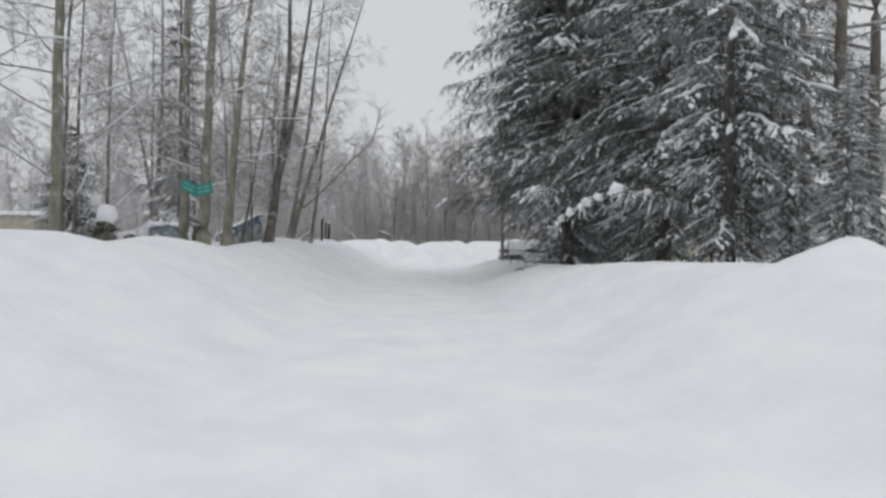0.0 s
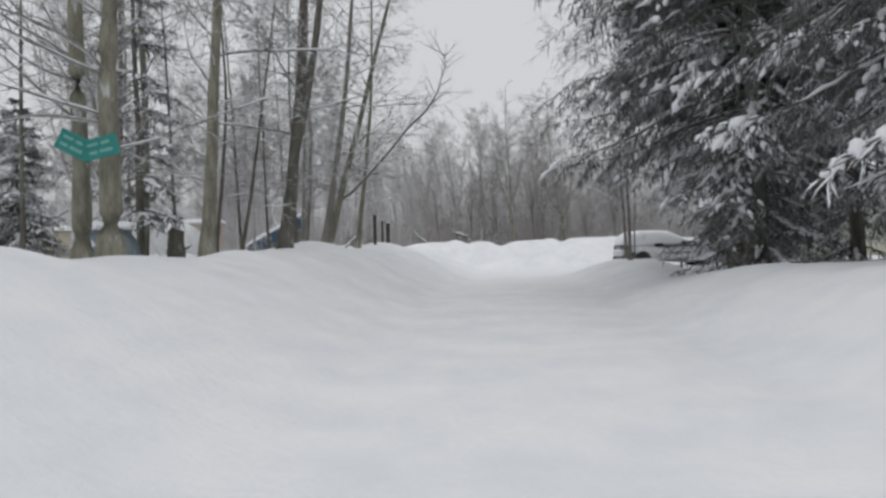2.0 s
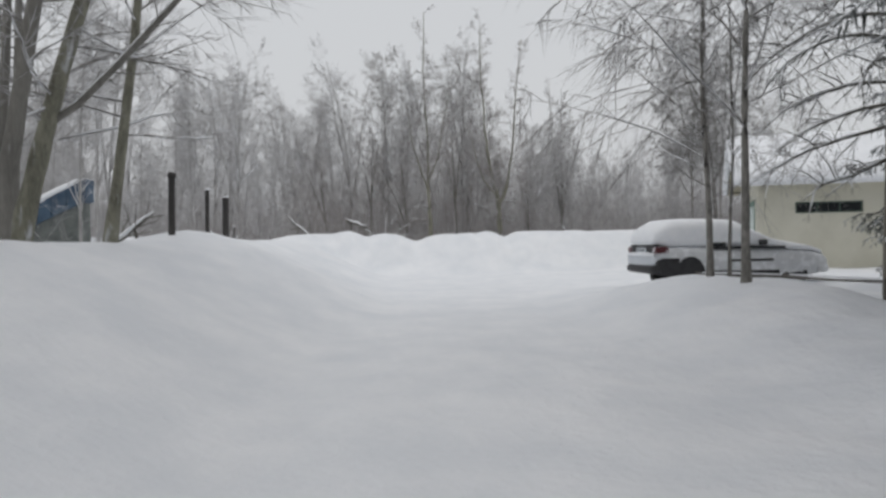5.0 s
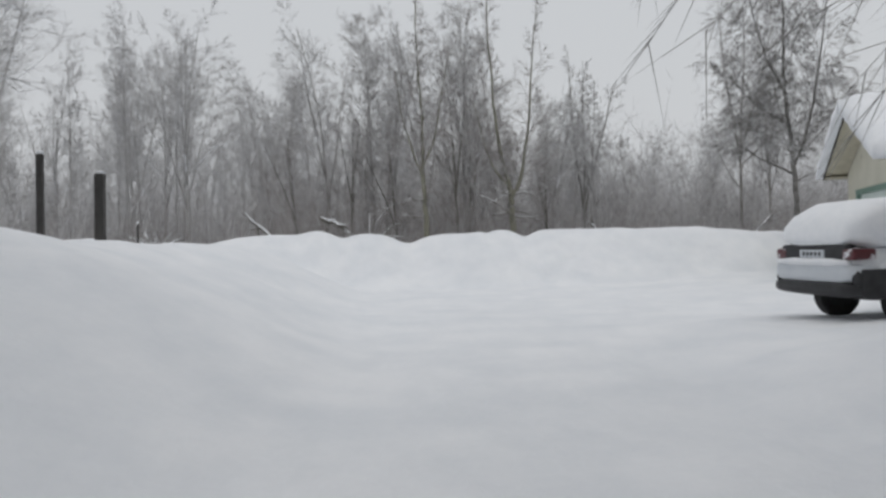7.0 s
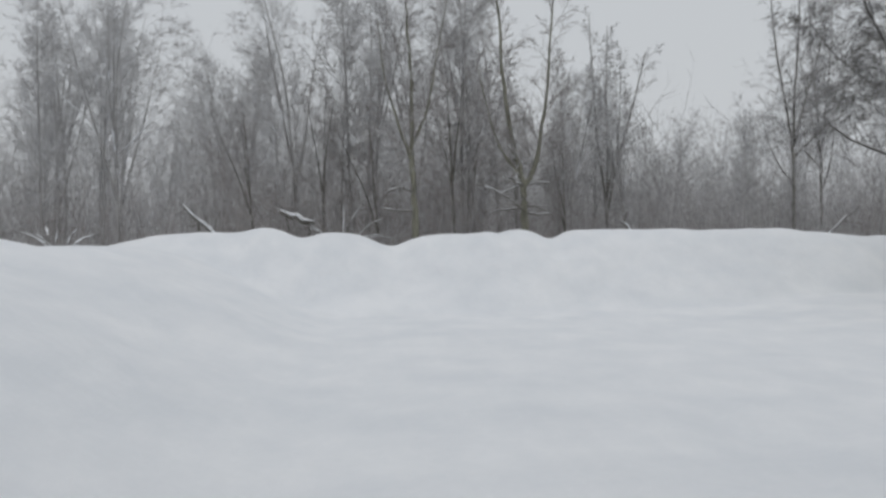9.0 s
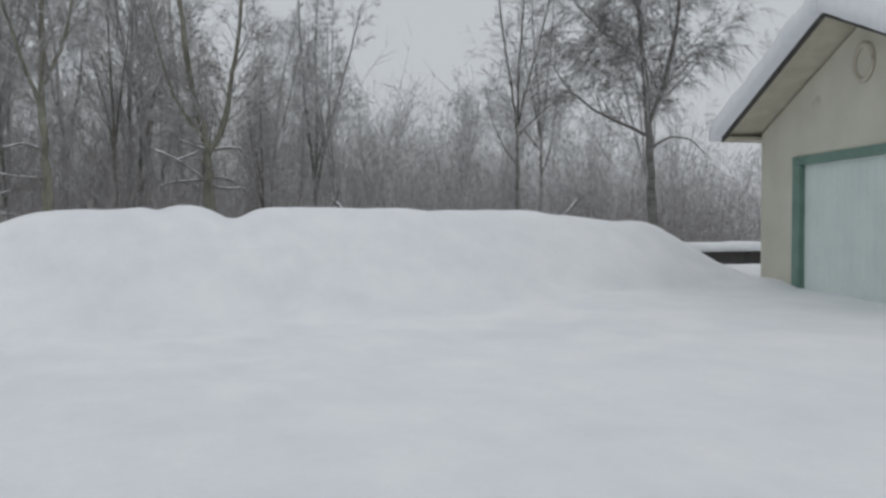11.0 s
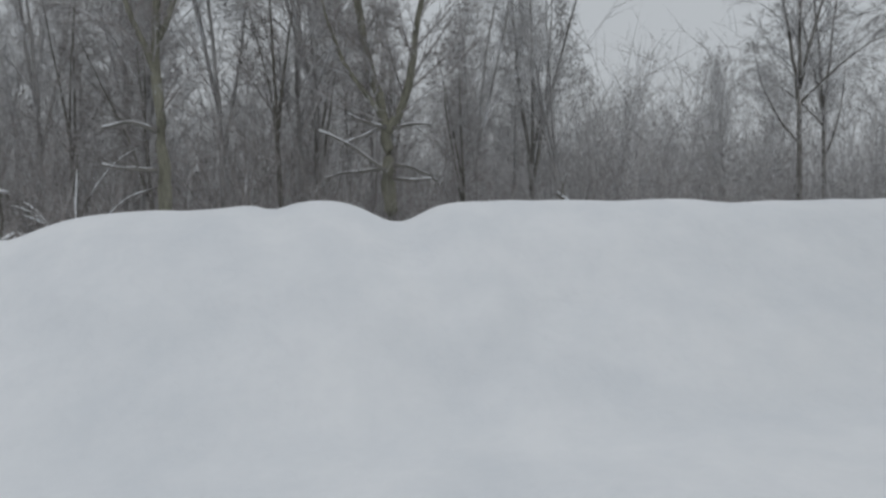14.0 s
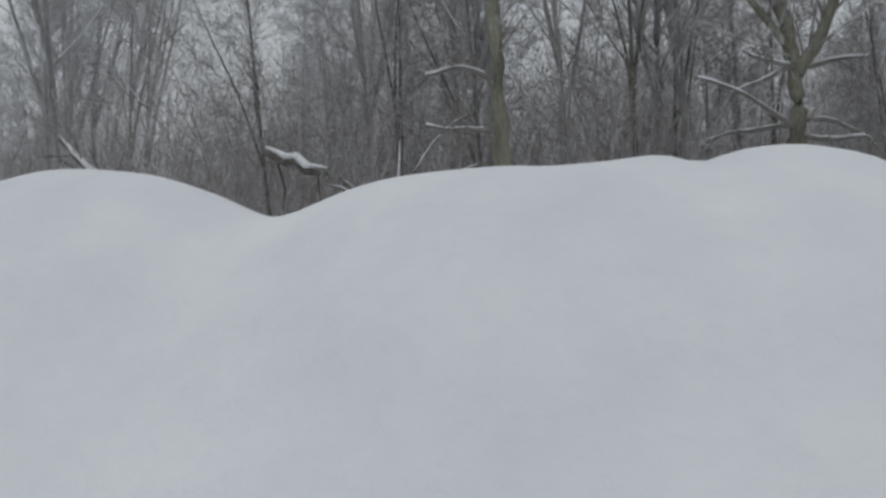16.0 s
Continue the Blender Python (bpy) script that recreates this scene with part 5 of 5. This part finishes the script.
# ---- posts, sign, stump and sheds along the left bank ----
def post_thing(x, y, top, half, label, knob=False, cap=0.05):
    root = new("wooden_post")
    g = ground_z(x, y)
    part("shaft", bevel_box((-half, -half, -0.3), (half, half, top - g), 0.02), DARK_WOOD, root)
    if knob:
        b = Build()
        b.blob(Vector((0, 0, top - g + 0.03)), 0.085, 0.085, 0.07, random.Random(3), 10, 6, 0.1)
        part("knob", b, DARK_WOOD, root, smooth=True)
    if cap:
        b = Build()
        b.blob(Vector((0, 0, top - g + 0.02)), half * 1.2, half * 1.2, cap, random.Random(4))
        part("snow_cap", b, SNOW_LUMP, root, smooth=True)
    root.matrix_basis = pose(x, y, g, 0, 1.0, 0)
    tagged(root, label, "post", group="posts on the bank")


post_thing(-4.68, 44.41, 2.52, 0.055, "dark wooden post with a rounded head in the snow bank", knob=True, cap=0)
post_thing(-4.93, 48.7, 2.54, 0.045, "dark wooden post in the snow bank", cap=0.03)
post_thing(-5.0, 51.35, 2.5, 0.075, "broad dark board standing in the snow bank", cap=0.02)
post_thing(-5.46, 55.2, 1.8, 0.022, "thin dark wooden post at the edge of the scrub", cap=0.03)


def build_sign():
    """Two enamel plates nailed to the trunk in a shallow V."""
    root = new("street_sign")
    for x, z, tilt, half in ((-0.17, 0.03, 24, 0.27), (0.19, 0.02, -17, 0.24)):
        plate = part("plate", bevel_box((-half, -0.02, -0.15), (half, 0.0, 0.15), 0.012), TEAL, root, "teal enamel plate")
        plate.matrix_basis = pose(x, -0.03 if x > 0 else 0.0, z, 0, tilt, 0)
        for dz, widths in ((0.055, (0.15, 0.12)), (-0.055, (0.11, 0.18))):
            u = -half + 0.06
            for w in widths:
                part("lettering_bar", bevel_box((u, -0.026, dz - 0.022), (u + w, -0.0205, dz + 0.022), 0.002, 1), WHITE_PAINT, plate)
                u += w + 0.04
    part("bracket", bevel_box((-0.05, 0.004, -0.03), (0.05, 0.14, 0.03), 0.008), BLACK_TRIM, root)
    root.matrix_basis = pose(-5.9, 23.6, 2.82, 0, 4, 6)
    tagged(root, "two teal street sign plates with pale unreadable lettering on a tree", "sign")


build_sign()


def build_stump(x, y, z, wide, high, cap, label, seed):
    root = new("stump_shape")
    b = Build()
    r = random.Random(seed)
    b.tube([Vector((0, 0, -0.8)), Vector((0.03 * wide, 0, 0.1)), Vector((0, 0.03 * wide, 0.6 * high)), Vector((-0.1 * wide, 0, high * 0.92)), Vector((0, 0, high))],
           [1.4 * wide, 1.1 * wide, wide, 0.92 * wide, 0.7 * wide], 16, rough=0.5)
    for _ in range(5):
        a = r.uniform(0, 6.28)
        p = Vector((math.cos(a) * wide * 0.8, math.sin(a) * wide * 0.8, r.uniform(0.1, 0.7) * high))
        b.tube([p, p + Vector((math.cos(a) * 0.12, math.sin(a) * 0.12, 0.02)), p + Vector((math.cos(a) * 0.22, math.sin(a) * 0.22, 0.1))], [0.04, 0.03, 0.008], 6, rough=0.3)
    part("stump", b, BARK_DARK, root, "dark ragged stump", smooth=True)
    c = Build()
    c.blob(Vector((0.02, 0, high + 0.55 * cap)), 0.95 * cap, 0.95 * cap, 1.05 * cap, r, 18, 12, 0.16)
    part("snow_cap", c, SNOW_LUMP, root, "round cap of snow", smooth=True)
    root.matrix_basis = pose(x, y, z, 0, 0, 0)
    tagged(root, label, "stump")


build_stump(-7.5, 21.2, 1.42, 0.235, 0.46, 0.26, "dark ragged stump with a round cap of snow", 6)
# Unknown dark thing, given a stump's shape as a stand-in.
build_stump(-8.18, 33.0, 1.25, 0.2, 0.72, 0.1, "unknown tall dark thing, stump-shaped, half buried in snow", 16)
build_stump(-6.49, 15.0, 1.3, 0.035, 0.2, 0.03, "small thin stub that sticks out of the snow bank", 26)


def build_covered_pile():
    """A low pile under a dull blue sheet, sagging, with snow on top."""
    root = new("covered_pile")
    b = Build()
    for i in range(15):
        for j in range(9):
            u, v = i / 14, j / 8
            edge = min(u, 1 - u, v, 1 - v)
            h = 0.75 * min(1.0, (edge * 5) ** 0.5) * (1 + 0.25 * noise.noise((u * 4, v * 4, 3.0)))
            b.v.append(Vector((lerp(-0.6, 0.6, u), lerp(-0.4, 0.4, v), -0.2 + h)))
    for i in range(14):
        for j in range(8):
            b.f.append((i * 9 + j, (i + 1) * 9 + j, (i + 1) * 9 + j + 1, i * 9 + j + 1))
    b.box((-0.56, -0.36, -0.5), (0.56, 0.36, -0.18))
    part("sheet", b, SHEET_BLUE, root, "dull blue-grey sheet", smooth=True)
    c = Build()
    r = random.Random(31)
    for k in range(5):
        c.blob(Vector((lerp(-0.4, 0.35, k / 4), r.uniform(-0.15, 0.15), 0.6)), r.uniform(0.18, 0.28), 0.22, r.uniform(0.07, 0.12), r, 12, 7, 0.4)
    part("snow", c, SNOW_LUMP, root, "patches of snow on top", smooth=True)["kind"] = "stuff"
    root.matrix_basis = pose(-8.55, 30.0, 1.38, 0, 0, 8)
    tagged(root, "low pile under a dull blue-grey sheet with snow on it", "pile")


build_covered_pile()


def build_tarp_shed():
    root = new("lean_to")
    x0, x1, y0, y1 = -12.2, -9.3, 53.5, 54.2
    lo, hi = 1.72, 3.2

    def top(x, y):
        return lerp(lo, hi, (x - x0) / (x1 - x0))

    part("tarpaulin", prism([(x0, lo - 0.5), (x1, hi - 0.62), (x1, hi), (x0, lo)], "y", y0, y1), TARP, root, "blue tarpaulin over the top")
    part("lower_sheet", prism([(x0, 0.7), (x1 - 0.1, 0.7), (x1 - 0.1, hi - 0.66), (x0, lo - 0.5)], "y", y0 + 0.06, y1 - 0.06), SHEET, root, "grey snow-stained lower sheet")
    for k in range(7):
        fold = Build()
        x = lerp(x0 + 0.3, x1 - 0.15, k / 6)
        fold.tube([Vector((x, y0 - 0.004, top(x, 0) - 0.5)), Vector((x + 0.03, y0 - 0.012, top(x, 0) - 0.3)), Vector((x, y0 - 0.006, top(x, 0) - 0.05))], [0.03, 0.025, 0.015], 6)
        part("fold", fold, TARP, root, smooth=True)
    part("roof_snow", snow_sheet(x0 - 0.1, x1 - 0.12, y0 + 0.03, y1 + 0.1, top, 0.2, 14, 16, 14), SNOW_LUMP, root, "snow on the sloping top", smooth=True)
    tagged(root, "lean-to wrapped in blue tarpaulin under snow", "shed")


build_tarp_shed()


def build_shed(x0, x1, y0, y1, top, boards, mat, label):
    """A flat-roofed boarded shed under snow."""
    root = new("shed")
    g = ground_z((x0 + x1) / 2, y0) - 0.3
    wall = part("wall", bevel_box((x0, y0, g), (x1, y1, top), 0.02), mat, root, "boarded wall")
    for k in range(boards):
        a = lerp(x0, x1, k / boards)
        part("board", bevel_box((a + 0.006, y0 - 0.025, g), (a + (x1 - x0) / boards - 0.006, y0 - 0.003, top - 0.01), 0.004, 1), mat, wall)
    part("roof", bevel_box((x0 - 0.1, y0 - 0.12, top), (x1 + 0.1, y1 + 0.12, top + 0.06), 0.01), FASCIA, root, "dark flat roof edge")
    part("roof_snow", snow_sheet(x0 - 0.1, x1 + 0.1, y0 - 0.12, y1 + 0.12, lambda x, y: top + 0.06, 0.26, 17, 14, 14), SNOW_LUMP, root, "snow on the roof", smooth=True)
    tagged(root, label, "shed", group="sheds beyond the trees")


build_shed(-19.2, -16.9, 62.0, 64.6, 3.2, 14, BROWN, "brown boarded shed capped with snow beyond the trees")
build_shed(-26.4, -22.4, 53.0, 56.0, 2.8, 20, OCHRE, "low dull yellow shed capped with snow beyond the trees")


def build_log():
    root = new("fallen_log")
    r = random.Random(9)
    a, c = Vector((-2.75, 71.1, 2.32)), Vector((-1.7, 70.9, 1.92))
    b = Build()
    pts = [a.lerp(c, k / 6) + Vector((0, 0, 0.05 * r.uniform(-1, 1))) for k in range(7)]
    b.tube(pts, [0.05, 0.075, 0.07, 0.065, 0.06, 0.05, 0.03], 8, rough=0.3)
    b.tube([pts[1], pts[1] + Vector((0.1, 0.1, -0.5)), Vector((pts[1].x, pts[1].y + 0.1, ground_z(pts[1].x, pts[1].y) - 0.1))], [0.022, 0.02, 0.025], 6, rough=0.3)
    b.tube([pts[5], pts[5] + Vector((0.05, 0, -0.4)), Vector((pts[5].x, pts[5].y, ground_z(pts[5].x, pts[5].y) - 0.1))], [0.02, 0.018, 0.022], 6, rough=0.3)
    part("trunk", b, BARK_DARK, root, smooth=True)
    w = Build()
    w.tube([p + Vector((0, 0, 0.09)) for p in pts], [0.02, 0.055, 0.075, 0.07, 0.08, 0.05, 0.015], 8, squash=0.7, rough=0.5)
    part("snow", w, SNOW_LUMP, root, "thick snow along the log", smooth=True)
    tagged(root, "fallen log propped on its limbs under thick snow", "log")


build_log()


def build_branch(x0, y0, x1, y1, rise, label):
    """A broken branch that leans on the bank, snow along its upper side."""
    root = new("fallen_branch")
    r = random.Random(int(x0 * 100) + 977)
    a, c = Vector((x0, y0, ground_z(x0, y0) - 0.08)), Vector((x1, y1, ground_z(x1, y1) + rise))
    line = [a.lerp(c, k / 6) + Vector((0, 0, r.uniform(-0.04, 0.04))) for k in range(7)]
    wood, white = Build(), Build()
    wood.tube(line, [0.06, 0.055, 0.05, 0.045, 0.035, 0.025, 0.012], 7, rough=0.3)
    for _ in range(12):
        p, d = along(line, r.uniform(0.2, 0.95))
        e = bent(p, sideways(d, r, r.uniform(0.5, 1.1)), r.uniform(0.3, 0.8), 3, r, 0.15, 0.0)
        wood.tube(e, [0.014, 0.011, 0.008, 0.004], 4, cap=False)
        for _ in range(3):
            g, d2 = along(e, r.uniform(0.3, 1.0))
            wood.spike(g, g + sideways(d2, r, 0.7) * r.uniform(0.1, 0.3), 0.005)
    # the leg that props it up
    wood.tube([line[4], Vector((line[4].x + 0.1, line[4].y + 0.1, ground_z(line[4].x + 0.1, line[4].y + 0.1) - 0.15))], [0.03, 0.035], 6)
    white.tube([p + Vector((0, 0, 0.06)) for p in line], [0.03, 0.07, 0.06, 0.075, 0.06, 0.045, 0.015], 7, squash=0.7, rough=0.4)
    part("branch", wood, BARK_DARK, root, smooth=True)
    part("snow", white, SNOW_LUMP, root, "thick snow along the branch", smooth=True)
    tagged(root, label, "branch", group="fallen branches")


build_branch(13.3, 70.3, 15.1, 70.0, 1.75, "snow-laden branch in the bushes beyond the birch")
build_branch(8.6, 69.6, 7.6, 69.4, 1.0, "broken branch under snow in the bushes")
build_branch(-6.6, 46.0, -5.5, 46.3, 0.55, "broken branch under snow on the bank")
build_branch(-1.9, 68.9, -1.1, 69.1, 0.4, "snow-covered broken branch behind the end bank")
build_branch(-4.1, 69.8, -5.5, 70.0, 1.35, "bent branch weighed down with snow behind the bank")


def build_bowed_sapling(x, y, height, seed):
    """A sapling bowed down by lumps of snow."""
    root = new("bowed_sapling")
    r = random.Random(seed)
    wood, white = Build(), Build()
    for k in range(8):
        d = Vector((r.uniform(-0.7, 0.7), r.uniform(-0.4, 0.4), 1.3))
        pts = bent(Vector((r.uniform(-0.2, 0.2), r.uniform(-0.2, 0.2), -0.1)), d, height * r.uniform(0.9, 1.5), 10, r, 0.1, -0.17)
        wood.tube(pts, [0.016 - 0.0014 * j for j in range(11)], 5)
        for _ in range(14):
            p, d2 = along(pts, r.uniform(0.3, 1.0))
            wood.spike(p, p + (sideways(d2, r, 0.8) + Vector((0, 0, -0.3))) * r.uniform(0.1, 0.4), 0.005)
        lo = r.randint(3, 5)
        run = pts[lo:lo + r.randint(4, 6)]
        white.tube([p + Vector((r.uniform(-0.01, 0.01), 0, 0.018)) for p in run], [0.004] + [r.uniform(0.01, 0.032) for _ in run[2:]] + [0.004], 6, squash=0.8, rough=0.8)
    part("stem", wood, BARK_DARK, root, smooth=True)
    part("snow", white, SNOW_LUMP, root, "lumps of snow on the bent stems", smooth=True)["kind"] = "stuff"
    root.matrix_basis = pose(x, y, ground_z(x, y))
    tagged(root, "young sapling bowed down under lumps of snow", "sapling", group="bowed saplings")


build_bowed_sapling(-0.9, 71.7, 1.8, 85)
build_bowed_sapling(-8.3, 67.6, 1.3, 82)
